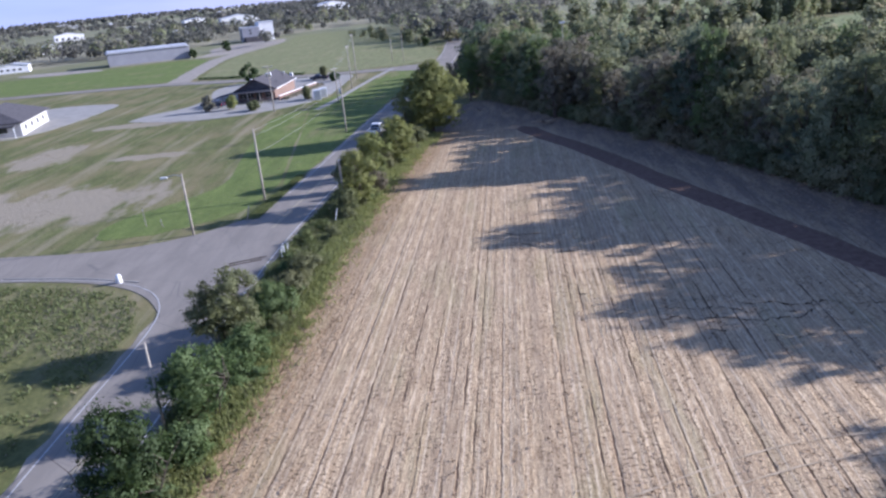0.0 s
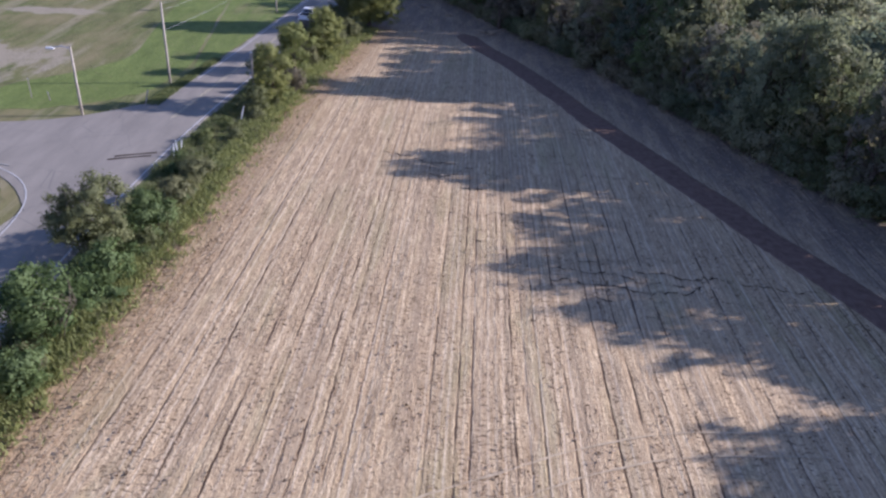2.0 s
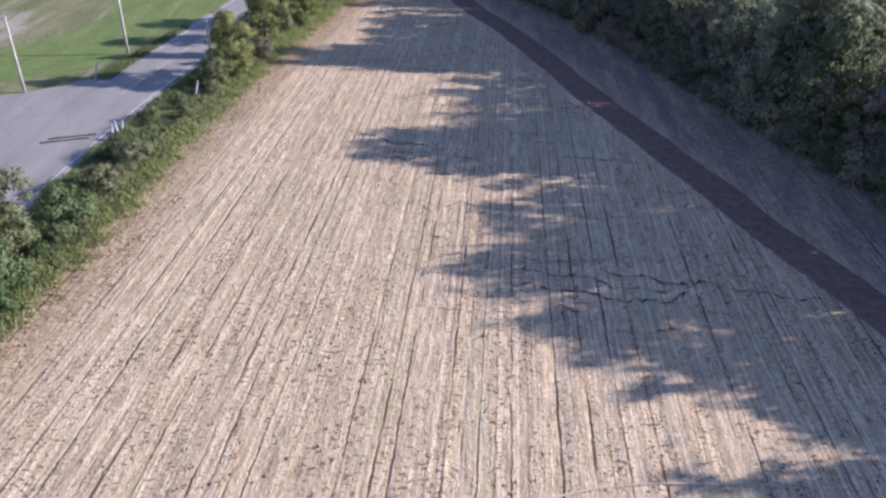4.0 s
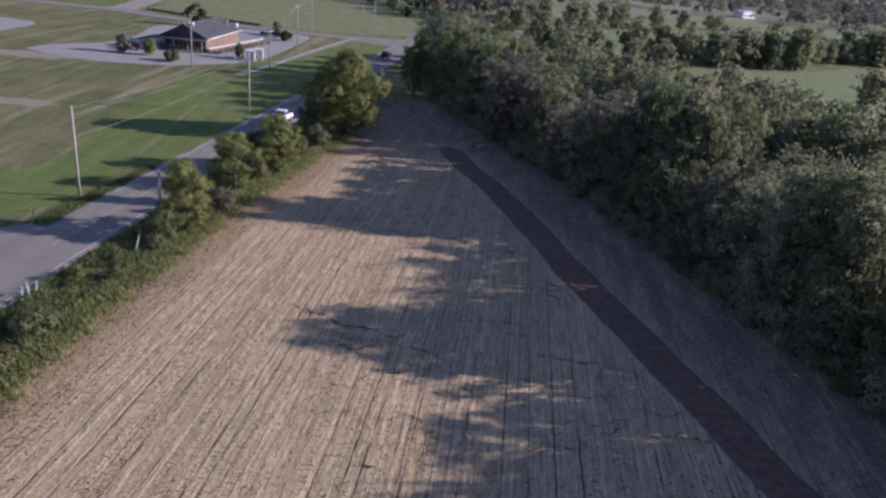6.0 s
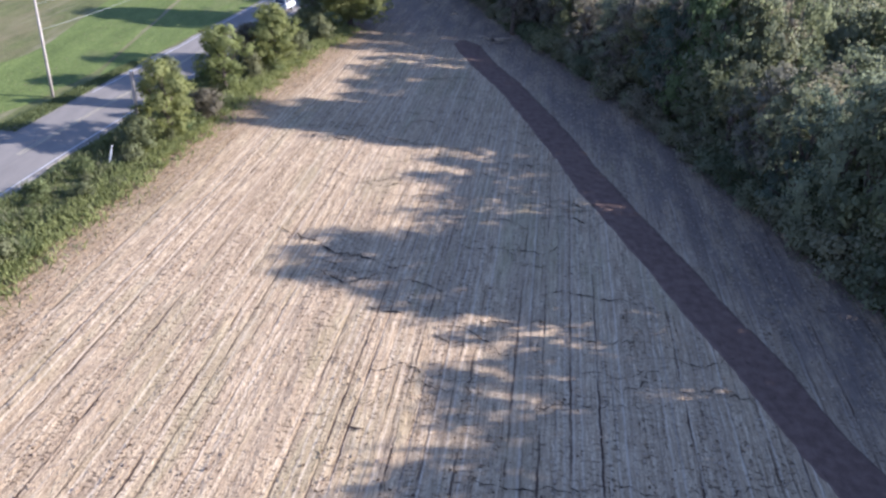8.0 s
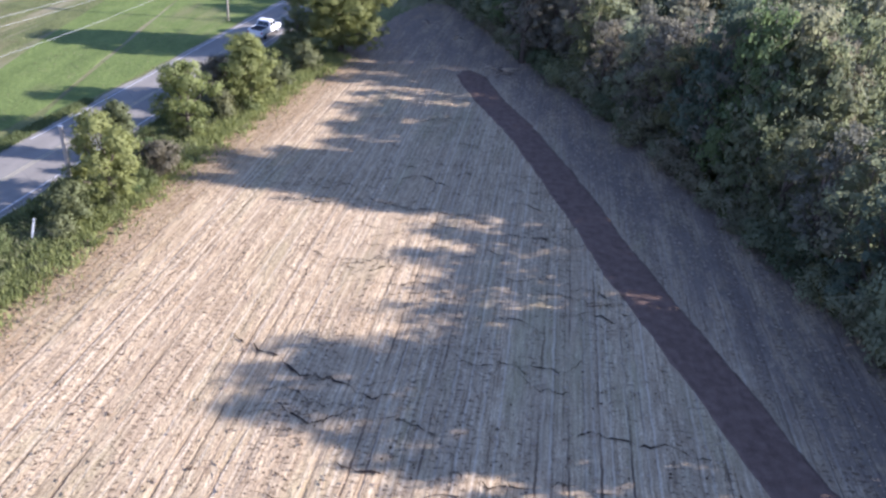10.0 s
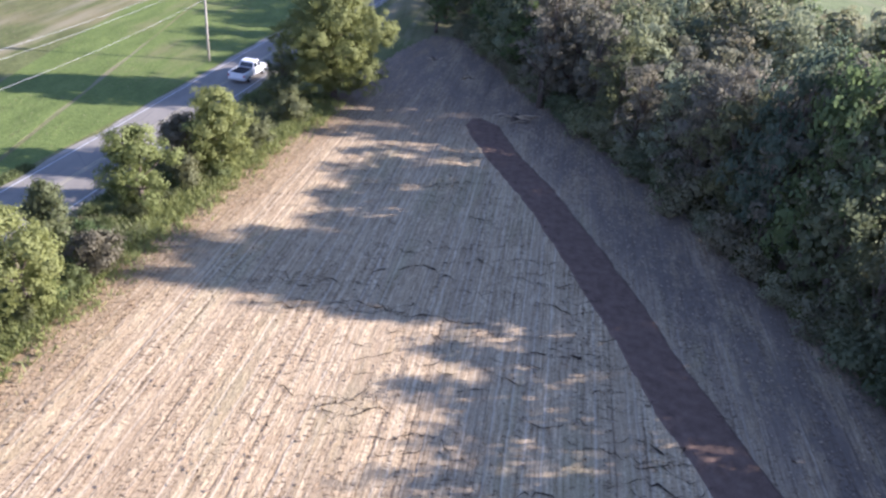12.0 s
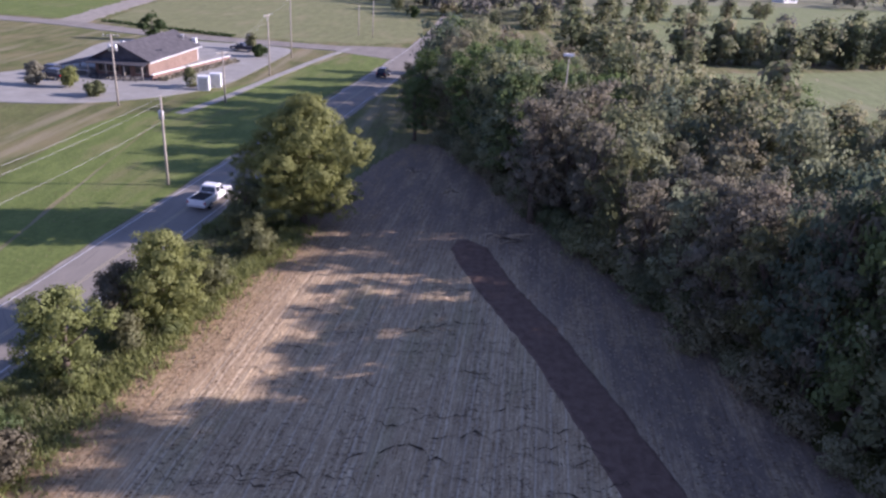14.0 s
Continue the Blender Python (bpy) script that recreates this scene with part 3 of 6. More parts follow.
def crown(rng, h, r, base, lobes, clumps, leaves, size, spread):
    """Leaf clumps on the shells of several lobes; gives quads and the lobes' middles."""
    mids = []
    for i in range(lobes):
        f = (i + rng.uniform(0, 1)) / lobes
        prof = math.sin(math.pi * (0.16 + 0.78 * f)) ** 0.8
        ang = i * 2.4 + rng.uniform(-0.5, 0.5)
        rr = r * prof * rng.uniform(0.2, 0.78)
        lr = r * rng.uniform(0.26, 0.50) * (0.75 + 0.35 * prof)
        mids.append((rr * math.cos(ang), rr * math.sin(ang), base + (h - base) * (0.08 + 0.80 * f), lr))
    mids = np.array(mids)
    w = mids[:, 3] ** 2
    pick = mids[rng.choice(lobes, clumps, p=w / w.sum())]
    d = rng.normal(size=(clumps, 3))
    d[:, 2] += 0.25
    d /= np.linalg.norm(d, axis=1)[:, None]
    cc = pick[:, :3] + d * pick[:, 3:] * rng.uniform(0.55, 1.05, (clumps, 1)) * (1, 1, 0.85)
    cc[:, 2] = np.clip(cc[:, 2], 0.25, h)
    pts = np.repeat(cc, leaves, 0) + rng.normal(size=(clumps * leaves, 3)) * spread * (1, 1, 0.7)
    pts[:, 2] = np.maximum(pts[:, 2], 0.1)
    out = np.repeat(d * (1, 1, 0.8), leaves, 0) + (pts - np.repeat(cc, leaves, 0)) / spread * 0.35
    out /= np.linalg.norm(out, axis=1)[:, None]
    return leaf_quads(rng, pts, size, out), mids


def make_tree(name, seed, h, r, base, leaf, lobes, clumps, leaves, size, spread, stems=1, **tags):
    """A tree or bush: trunk with limbs, and a crown of many leaf clumps."""
    rng = np.random.default_rng(seed)
    q, mids = crown(rng, h, r, base, lobes, clumps, leaves, size, spread)
    e = tagged(new(name), **tags)
    bm = bmesh.new()
    for s in range(stems):
        off = rng.normal(size=2) * 0.18 * (stems > 1) * r
        bend = rng.normal(size=(4, 2)) * 0.03 * h
        tr = (0.022 * h + 0.03) / stems
        zs = [-0.15, 0.25 * h, 0.5 * h, 0.8 * h]
        pts = [(off[0] * (1 + 1.5 * i / 3) + bend[i][0] * (i > 0), off[1] * (1 + 1.5 * i / 3) + bend[i][1] * (i > 0), z) for i, z in enumerate(zs)]
        tube(bm, pts, [tr * 1.25, tr * 0.85, tr * 0.5, tr * 0.15], 7)
        for m in mids[s::stems]:
            z0 = max(0.15 * h, m[2] * 0.62)
            bx, by = np.interp(z0, zs, [p[0] for p in pts]), np.interp(z0, zs, [p[1] for p in pts])
            tube(bm, [(bx, by, z0), ((bx + m[0]) / 2, (by + m[1]) / 2, z0 + (m[2] - z0) * 0.35), (m[0], m[1], m[2])], [tr * 0.42, tr * 0.28, tr * 0.08], 5)
    part("trunk", bm, M_bark, e, "grey-brown trunk with limbs")
    quads_object("crown", q, leaf, e)
    return e


def blades(rng, xy, height, width, z=0.0, lean=0.35):
    """Upright pointed blades rooted at xy."""
    k = len(xy)
    ang = rng.uniform(0, 2 * math.pi, k)
    hh = height * rng.uniform(0.5, 1.25, k)
    w = np.c_[np.cos(ang), np.sin(ang), np.zeros(k)] * (width * rng.uniform(0.6, 1.4, k))[:, None]
    base = np.c_[xy, np.full(k, z)]
    tip = base + np.c_[rng.normal(size=(k, 2)) * lean * hh[:, None], hh]
    mid = base * 0.5 + tip * 0.5
    return np.stack([base, mid + w, tip, mid - w], 1)


# ---- ground, field and roads ----
def ground_sheet():
    def axis(lo, hi):
        near = np.linspace(-300, 500, 81)
        return np.r_[np.linspace(lo, -300, 16)[:-1], near, np.linspace(500, hi, 22)[1:]]
    xs, ys = axis(-4300, 4300), axis(-900, 4700)
    verts, faces = [], []
    for y in ys:
        for x in xs:
            d = math.hypot(x, y - 100)
            z = 0.0
            if d > 500:
                k = min(1.0, (d - 500) / 1500)
                z = k * (7.0 * noise.noise((x / 620, y / 780, 0.3)) - 2.0)
            verts.append((x, y, z))
    n = len(xs)
    for j in range(len(ys) - 1):
        for i in range(n - 1):
            a = j * n + i
            faces.append((a, a + 1, a + n + 1, a + n))
    return tagged(mesh_object("ground", verts, faces, M_ground, smooth=True), "rough green and dry grassland reaching the horizon", "ground", kind="structure")


def ground_z(x, y):
    d = math.hypot(x, y - 100)
    return 0.0 if d < 500 else min(1.0, (d - 500) / 1500) * (7.0 * noise.noise((x / 620, y / 780, 0.3)) - 2.0)


ground_sheet()

FIELD_LEFT = [(-40, -21.5), (34, -17.0), (43, -15.8), (58, -14.1), (70, -13.2), (77, -12.3), (92, -10.5), (104, -8.2), (114, -6.3), (121, -4.4), (135, -3.0), (150, 0.5), (158, 3.5)]
WOODS = [(-60, 74.0), (0, 60.0), (30, 51.5), (50, 45.5), (66, 40.2), (75, 37.0), (92, 32.0), (112, 25.6), (124, 20.2), (142, 12.8), (150, 10.0), (158, 6.0)]


def field():
    """Stubble field with low ridges along its rows."""
    us, ys = np.arange(-30, 82, 0.38), np.r_[np.arange(-30, 158, 1.6), 158]
    idx, verts, faces = {}, [], []
    for j, y in enumerate(ys):
        lo, hi = lerp_line(FIELD_LEFT, y), lerp_line(WOODS, y) + 2.0
        for i, u in enumerate(us):
            x = u + ROW_SLOPE * y
            if lo - 0.4 <= x <= hi:
                ridge = 0.034 * noise.noise((u * 1.9, y * 0.012, 7.0))
                idx[i, j] = len(verts)
                verts.append((x, y, 0.06 + ridge + 0.03 * noise.noise((x * 0.4, y * 0.4, 2))))
    for (i, j), a in idx.items():
        if (i + 1, j) in idx and (i, j + 1) in idx and (i + 1, j + 1) in idx:
            faces.append((a, idx[i + 1, j], idx[i + 1, j + 1], idx[i, j + 1]))
    return tagged(mesh_object("field", verts, faces, M_stubble), "harvested field of pale chopped stubble in drilled rows", "field", kind="structure")


field()

STRIP = [(45.5, 8), (41.2, 25), (37.4, 38), (33.4, 51.3), (31.3, 57), (29.4, 64), (26.4, 74), (24.2, 81), (22.9, 85.2), (20.9, 93.5), (19.5, 98.5), (16.7, 108), (13.1, 117), (10.7, 125.6)]


def tilled_strip():
    line = resample(STRIP, 0.6)
    t = np.gradient(line, axis=0)
    t /= np.hypot(*t.T)[:, None]
    nrm = np.c_[t[:, 1], -t[:, 0]]
    across = np.linspace(-1, 1, 12)
    verts, faces = [], []
    for i, (p, q) in enumerate(zip(line, nrm)):
        wl = 1.68 + 0.22 * noise.noise((i * 0.11, 0, 0)) + 0.10 * noise.noise((i * 0.9, 5, 0))
        taper = min(1.0, 0.35 + 0.22 * (len(line) - 1 - i))
        wr = 2.05 + 0.22 * noise.noise((i * 0.11, 9, 0)) + 0.10 * noise.noise((i * 0.9, 7, 0))
        for k in across:
            x, y = p + q * (k * taper * (wl if k < 0 else wr))
            verts.append((x, y, 0.0 if abs(k) > 0.99 else 0.13 + 0.05 * noise.noise((x * 2.2, y * 2.2, 0)) - 0.03 * k * k))
    m = len(across)
    for i in range(len(line) - 1):
        for k in range(m - 1):
            a = i * m + k
            faces.append((a, a + 1, a + m + 1, a + m))
    return tagged(mesh_object("tilled_strip", verts, faces, M_soil), "dark brown freshly tilled soil strip across the stubble", "soil strip", kind="structure")


tilled_strip()

ROAD = [(-24.2, -60), (-24.2, 20), (-24.1, 40), (-23.9, 53), (-23.3, 66), (-22.1, 80), (-20.3, 94), (-18.7, 106), (-16.7, 124), (-14.0, 146), (-9.7, 178), (-5.7, 208), (-2.0, 240), (1.5, 280), (4, 340), (0, 420)]
ribbon("road", ROAD, 6.3, 0.05, M_asphalt, thick=0.06, step=2.5, crown=0.02, label="worn grey two-lane asphalt road", category="road", kind="structure")
ribbon("road_shoulder", ROAD, 6.9, 0.02, M_gravel, thick=0.03, step=2.0, wobble=0.25, label="thin gravel shoulder along the road", category="shoulder", kind="structure")
patch("side_road", [(-170, 88), (-90, 81), (-51.7, 77.4), (-39, 75.8), (-33, 77.8), (-29, 79.8), (-26, 84.5), (-23.6, 90), (-21, 88), (-21.8, 55), (-26.0, 52.5), (-26.6, 58.6), (-28.9, 63.0), (-32.0, 65.6), (-37.9, 67.8), (-47.2, 69.6), (-90, 73), (-170, 79)], 0.043, M_asphalt, label="grey asphalt side road widening at the junction", category="road", kind="structure")
EDGE_S = [(-100, 74.2), (-47.2, 69.9), (-37.9, 68.1), (-32.0, 65.9), (-29.1, 63.4), (-26.9, 59.0), (-26.6, 53), (-26.9, 40), (-27.0, -40)]
ribbon("edge_line", EDGE_S, 0.11, 0.062, M_paint_white, step=1.0, label="worn white painted road edge line", category="road marking", kind="structure")
ribbon("edge_line", ROAD, 0.14, 0.064, M_paint_white, offset=2.85, step=2.0, label="worn white painted road edge line", category="road marking", kind="structure")
ribbon("edge_line", ROAD[6:], 0.14, 0.064, M_paint_white, offset=-2.85, step=2.0, label="worn white painted road edge line", category="road marking", kind="structure")
for off in (-0.12, 0.12):
    ribbon("centre_line", ROAD[5:12], 0.10, 0.079, M_paint_yellow, offset=off, step=2.0, label="worn yellow painted centre line", category="road marking", kind="structure")
    ribbon("centre_line", ROAD[:3], 0.10, 0.079, M_paint_yellow, offset=off, step=2.0, label="worn yellow painted centre line", category="road marking", kind="structure")
ribbon("kerb", EDGE_S[1:4], 0.13, 0.10, M_concrete, offset=-0.35, thick=0.12, step=0.8, label="pale concrete kerb round the junction corner", category="kerb", kind="structure")
# two dark strips laid on the asphalt as a painted cast shadow
for x0, y0 in ((-24.4, 68.4), (-24.1, 69.2)):
    ribbon("shadow_bar", [(x0, y0), (x0 + 1.8, y0 + 0.75), (x0 + 3.4, y0 + 1.3)], 0.3, 0.083, M_crack, step=0.5, wobble=0.04, label="dark bar across the road painted as a cast shadow", category="road mark", kind="structure")

CROSS = [(-220, 252), (-120, 254), (-93, 252), (-70, 244), (-47, 241), (-19, 239), (0, 238), (22, 241)]
ribbon("cross_road", CROSS, 7.5, 0.036, M_asphalt, thick=0.04, label="grey asphalt crossing road", category="road", kind="structure")
ribbon("cross_road_kerb", CROSS[:6], 0.4, 0.12, M_concrete, offset=4.0, thick=0.12, label="pale concrete kerb beside the crossing road", category="kerb", kind="structure")
patch("junction", [(-24, 236), (-12, 230), (-4, 226), (5, 227), (8, 236), (6, 246), (-8, 247), (-24, 243)], 0.043, M_asphalt, label="worn grey asphalt apron where the roads cross", category="road", kind="structure")
ribbon("driveway", [(-92, 252), (-98, 290), (-105, 345), (-104, 385), (-100, 418), (-98, 445), (-104, 480)], 8.0, 0.03, M_gravel, thick=0.03, wobble=0.5, label="pale gravel drive leading to the far buildings", category="drive", kind="structure")
patch("barn_yard", [(-126, 368), (-108, 372), (-100, 420), (-100, 470), (-122, 480), (-136, 430), (-122, 400)], 0.022, M_gravel, 0.05, 4, label="pale gravel yard beside the storage shed", category="yard", kind="structure")
patch("barn_apron", [(-157, 341), (-185, 336), (-205, 348), (-205, 358), (-175, 358), (-160, 355)], 0.022, M_gravel, 0.05, 4, label="pale gravel apron before the storage shed", category="yard", kind="structure")
ribbon("footpath", [(-31, 166), (-28.8, 174), (-25.3, 199), (-22, 220), (-18, 240)], 1.5, 0.045, M_concrete, thick=0.05, label="pale concrete footpath across the grass", category="path", kind="structure")
patch("parking_lot", [(-76, 172), (-66, 167), (-55, 164.5), (-43.5, 169), (-36, 177), (-31, 187), (-30, 208), (-29, 235.5), (-66, 235.5), (-71, 225), (-66, 202), (-67, 186), (-76, 181)], 0.028, M_concrete, 0.0, 2, label="pale concrete parking lot round the restaurant", category="parking lot", kind="structure")
patch("verge", [(-31, 182), (-33, 172), (-24.5, 95), (-21.5, 115), (-18.4, 140), (-13.6, 181), (-9, 212), (-6, 237), (-15, 237), (-25, 199)], 0.014, M_lawn, 0.0, 2, label="short mown green verge beside the road", category="grass", kind="structure")
patch("verge", [(-42, 79.5), (-34, 81), (-29.5, 84), (-25, 95), (-33, 170), (-40, 160), (-36, 120), (-33, 100), (-46, 86)], 0.016, M_lawn, 0.04, 2, label="green verge sloping to the junction", category="grass", kind="structure")
patch("hayfield", [(-86, 257), (-47, 245), (-19, 246), (-3, 252), (-3, 290), (-9, 325), (-28, 400), (-56, 520), (-96, 505), (-92, 440), (-97, 390), (-99, 345), (-92, 290)], 0.018, M_hay, 0.03, 5, label="pale yellow-green mown hayfield beyond the crossing", category="field", kind="structure")
patch("hayfield", [(-97, 260), (-125, 260), (-230, 258), (-240, 320), (-170, 334), (-130, 364), (-112, 364), (-108, 330)], 0.018, M_lawn, 0.03, 5, label="green mown field before the storage shed", category="field", kind="structure")
patch("pasture", [(62, 170), (75, 130), (100, 90), (240, 60), (300, 180), (260, 300), (200, 320), (150, 288), (112, 256), (60, 238)], 0.018, M_pasture, 0.03, 5, label="pale green open pasture behind the wood", category="field", kind="structure")
patch("pasture", [(60, 268), (112, 290), (150, 318), (240, 350), (360, 400), (470, 480), (470, 620), (340, 590), (200, 520), (110, 470), (70, 420), (55, 330)], 0.018, M_pasture, 0.05, 6, label="pale green pasture between distant tree rows", category="field", kind="structure")
patch("pasture", [(12, 430), (60, 465), (75, 490), (40, 500), (14, 480)], 0.018, M_sand, 0.05, 6, label="pale tan field among distant trees", category="field", kind="structure")


patch("verge", [(-70, 68), (-47.2, 68.8), (-38.2, 67.0), (-32.6, 64.8), (-29.9, 62.2), (-28.0, 58.4), (-27.8, 48), (-28, 20), (-60, 10), (-75, 40)], 0.015, M_rough, 0.0, 1.5, label="rough olive green verge inside the junction corner", category="grass", kind="structure")
for k, (track, gap) in enumerate((([(3, 28.6), (8.5, 30.8), (12, 32.3), (17, 33.4), (24, 33.4)], 1.7),)):
    for off in (0.0, gap):
        ribbon("wheel_track", track, 0.11, 0.117, M_track, offset=-off, step=0.6, wobble=0.05, label="pale pressed wheel track across the stubble rows", category="wheel track", kind="structure")


# soil cracks in the field
def soil_crack(pts, width, seed):
    rng = np.random.default_rng(seed)
    pts = np.array(pts, float)
    line = resample(pts, 0.3)
    line[1:-1] += rng.normal(size=(len(line) - 2, 2)) * (0.07, 0.13) + np.c_[np.zeros(len(line) - 2), 0.25 * np.sin(np.arange(len(line) - 2) * 0.55 + seed)]
    t = np.gradient(line, axis=0)
    t /= np.hypot(*t.T)[:, None] + 1e-9
    nrm = np.c_[t[:, 1], -t[:, 0]]
    w = 0.62 * width * np.abs(rng.normal(size=len(line))) * np.sin(np.linspace(0.25, math.pi - 0.25, len(line))) ** 0.5
    verts, faces = [], []
    for p, q, k in zip(line, nrm, w):
        verts += [(*(p - q * k), 0.118), (*(p + q * k), 0.118)]
    for i in range(len(line) - 1):
        faces.append((2 * i, 2 * i + 1, 2 * i + 3, 2 * i + 2))
    tagged(mesh_object("soil_crack", verts, faces, M_crack), "dark jagged crack in the dry field soil", "soil crack", "cracks in the field", "structure")


for i, (w, pts) in enumerate((
    (0.10, [(12.4, 49.9), (14.7, 49.9), (18.3, 48.8), (20.5, 48.3), (23.3, 49.6)]),
    (0.09, [(13.0, 51.5), (16.8, 51.2), (19.6, 49.8), (23.3, 49.7)]),
    (0.09, [(17.5, 52.2), (21.8, 50.8), (25.8, 50.4), (29.8, 49.3), (32.1, 49.3)]),
    (0.09, [(-0.1, 73.4), (4.0, 70.9), (9.7, 69.6)]),
    (0.08, [(7.1, 65.3), (9.2, 64.9)]), (0.07, [(13.7, 65.2), (15.6, 65.0)]),
    (0.08, [(17.9, 68.6), (21.4, 68.8), (24.8, 68.1)]),
    (0.09, [(5.1, 90.4), (9.5, 90.1), (12.6, 90.2)]), (0.08, [(5.1, 94.3), (7.9, 96.0), (11.0, 94.5)]),
    (0.08, [(16.2, 88.4), (19.7, 88.0)]), (0.07, [(7.6, 78.9), (9.9, 79.5)]), (0.07, [(6.8, 56.1), (8.4, 55.4)]))):
    soil_crack(pts, w, i)
rc = random.Random(21)
for i in range(170):
    x, y = (rc.uniform(0, 27), rc.uniform(44, 122)) if i < 100 else (rc.uniform(-4, 20), rc.uniform(76, 124))
    if lerp_line([(q[1], q[0]) for q in STRIP], y) - x > 3.5:
        d = rc.uniform(1.2, 3.6)
        soil_crack([(x, y), (x + 0.5 * d, y + rc.uniform(-0.5, 0.5)), (x + d, y + rc.uniform(-0.7, 0.7)), (x + 1.6 * d, y + rc.uniform(-1.2, 1.2)), (x + 2 * d, y + rc.uniform(-1.0, 1.0))], rc.uniform(0.022, 0.05), 50 + i)

rng = np.random.default_rng(5)


def on_field(k, lo=-12, hi=128, seed=1):
    r = np.random.default_rng(seed)
    y = r.uniform(lo, hi, k)
    xl, xr = np.interp(y, *zip(*FIELD_LEFT)), np.interp(y, *zip(*WOODS))
    x = xl + (xr - xl) * r.uniform(0, 1, k)
    sy, sx = [q[1] for q in STRIP], [q[0] for q in STRIP]
    clear = np.abs(x - np.interp(y, sy, sx)) > 2.3
    return np.c_[x, y][clear]


# loose straw and clods on the stubble
p = on_field(12000, 25, 125, 2)
q = leaf_quads(rng, np.c_[p, np.full(len(p), 0.12)], 0.13)
q[:, :, 2] = 0.11 + np.abs(q[:, :, 2] - 0.12) * 0.35
tagged(quads_object("straw_litter", q, L_straw), "pale chopped straw lying on the field", "straw", kind="stuff")
p = on_field(30000, 20, 126, 3)
keep = np.array([noise.noise(((x - ROW_SLOPE * y) * 1.3, y * 0.10, 4.0)) + 0.5 * noise.noise((x * 0.25, y * 0.2, 8.0)) > 0.16 for x, y in p]) & (rng.uniform(size=len(p)) < np.clip((92 - p[:, 1]) / 45, 0.22, 1))
p = p[keep]
q = leaf_quads(rng, np.c_[p, np.full(len(p), 0.12)], 0.11)
q[:, :, 2] = 0.11 + np.abs(q[:, :, 2] - 0.12) * 0.4
tagged(quads_object("soil_clods", q, L_clod), "dark soil clods and weed tufts along the rows", "clods", kind="stuff")


# ---- roadside plants ----
def band(k, lo, hi, left, right, seed):
    r = np.random.default_rng(seed)
    y = r.uniform(lo, hi, k)
    a, b = np.interp(y, *zip(*left)), np.interp(y, *zip(*right))
    return np.c_[a + (b - a) * r.uniform(0, 1, k), y]


ROAD_RIGHT = [(-40, -20.6), (40, -20.5), (56, -20.2), (70, -19.4), (82, -18.2), (94, -16.6), (106, -15.1), (124, -13.0), (147, -10.0), (158, -8.4)]
EDGE_IN = [(y, x + 3.6) for y, x in FIELD_LEFT]


def weed_height(x, y):
    return 0.16 + 0.85 * max(0, 0.12 + noise.noise((x * 0.55, y * 0.32, 1.0))) + 0.25 * max(0, noise.noise((x * 1.7, y * 1.3, 3.0)))


for k, (leaf, count, tall, label) in enumerate(((L_weed, 42000, 1.0, "dense green weeds between the road and the field"), (L_olive, 20000, 1.15, "olive green tall weeds between the road and the field"), (L_edge, 14000, 0.75, "yellow-green grasses between the road and the field"))):
    p = band(count, 20, 128, ROAD_RIGHT, FIELD_LEFT, 11 + 40 * k)
    keep = np.array([noise.noise((x * 0.35, y * 0.35, 6.0 + k)) > -0.25 for x, y in p])
    p = p[keep]
    hgt = tall * np.array([weed_height(x, y) for x, y in p])
    tagged(quads_object("roadside_weeds", blades(rng, p, hgt, 0.045, 0.0, 0.5), leaf), label, "weeds", kind="stuff")
p = band(52000, 20, 126, [(y, x - 2.0) for y, x in FIELD_LEFT], [(y, x + 2.4) for y, x in FIELD_LEFT], 12)
out_by = np.maximum(0, p[:, 0] - np.interp(p[:, 1], *zip(*FIELD_LEFT)))
clumped = np.array([noise.noise((x * 1.5, y * 0.9, 9.0)) for x, y in p])
p = p[rng.uniform(size=len(p)) < np.clip(0.85 + 0.9 * clumped - 0.62 * out_by, 0.03, 1)]
tagged(quads_object("edge_grass", blades(rng, p, 0.5, 0.04, 0.0, 0.5), L_edge), "yellow-green grass tufts along the field edge", "grass", kind="stuff")
p = band(10000, 20, 122, [(y, x - 0.4) for y, x in FIELD_LEFT], EDGE_IN, 13)
tagged(quads_object("dry_grass", blades(rng, p, 0.09, 0.035, 0.06, 1.1), L_dry), "dry brown grass litter on the field margin", "dry grass", kind="stuff")
p = band(6000, 84, 104, [(84, -26.6), (104, -23.6)], [(84, -24.6), (104, -22.6)], 14)
tagged(quads_object("verge_weeds", blades(rng, p, 0.22, 0.045, 0.0, 0.5), L_weed), "low green weeds on the far verge of the road", "weeds", kind="stuff")



def tufts(x0, x1, y0, y1, count, seed, height, width, leaf, share, label):
    r = np.random.default_rng(seed)
    p = np.c_[r.uniform(x0, x1, count), r.uniform(y0, y1, count)]
    road_edge = np.interp(p[:, 1], [q[1] for q in ROAD], [q[0] for q in ROAD]) - 4.2
    side = np.interp(p[:, 0], [-90, -51.7, -39, -33, -29], [81.5, 78.2, 76.8, 79.0, 82.0])
    keep = np.array([noise.noise((x * 0.16, y * 0.10, seed)) + 0.6 * noise.noise((x * 0.7, y * 0.5, 2.0)) > share for x, y in p])
    inner = np.interp(p[:, 0], [-70, -47.2, -38.2, -32.6, -29.9, -28.2], [68, 68.4, 66.6, 64.2, 61.4, 56])
    keep &= (p[:, 0] < road_edge) & ((p[:, 1] > side + 0.8) | (p[:, 1] < inner - 0.5)) & ~((p[:, 1] > 163) & (p[:, 0] < -30))
    tagged(quads_object("grass_tufts", blades(r, p[keep], height, width, 0.0, 0.7), leaf), label, "grass", kind="stuff")


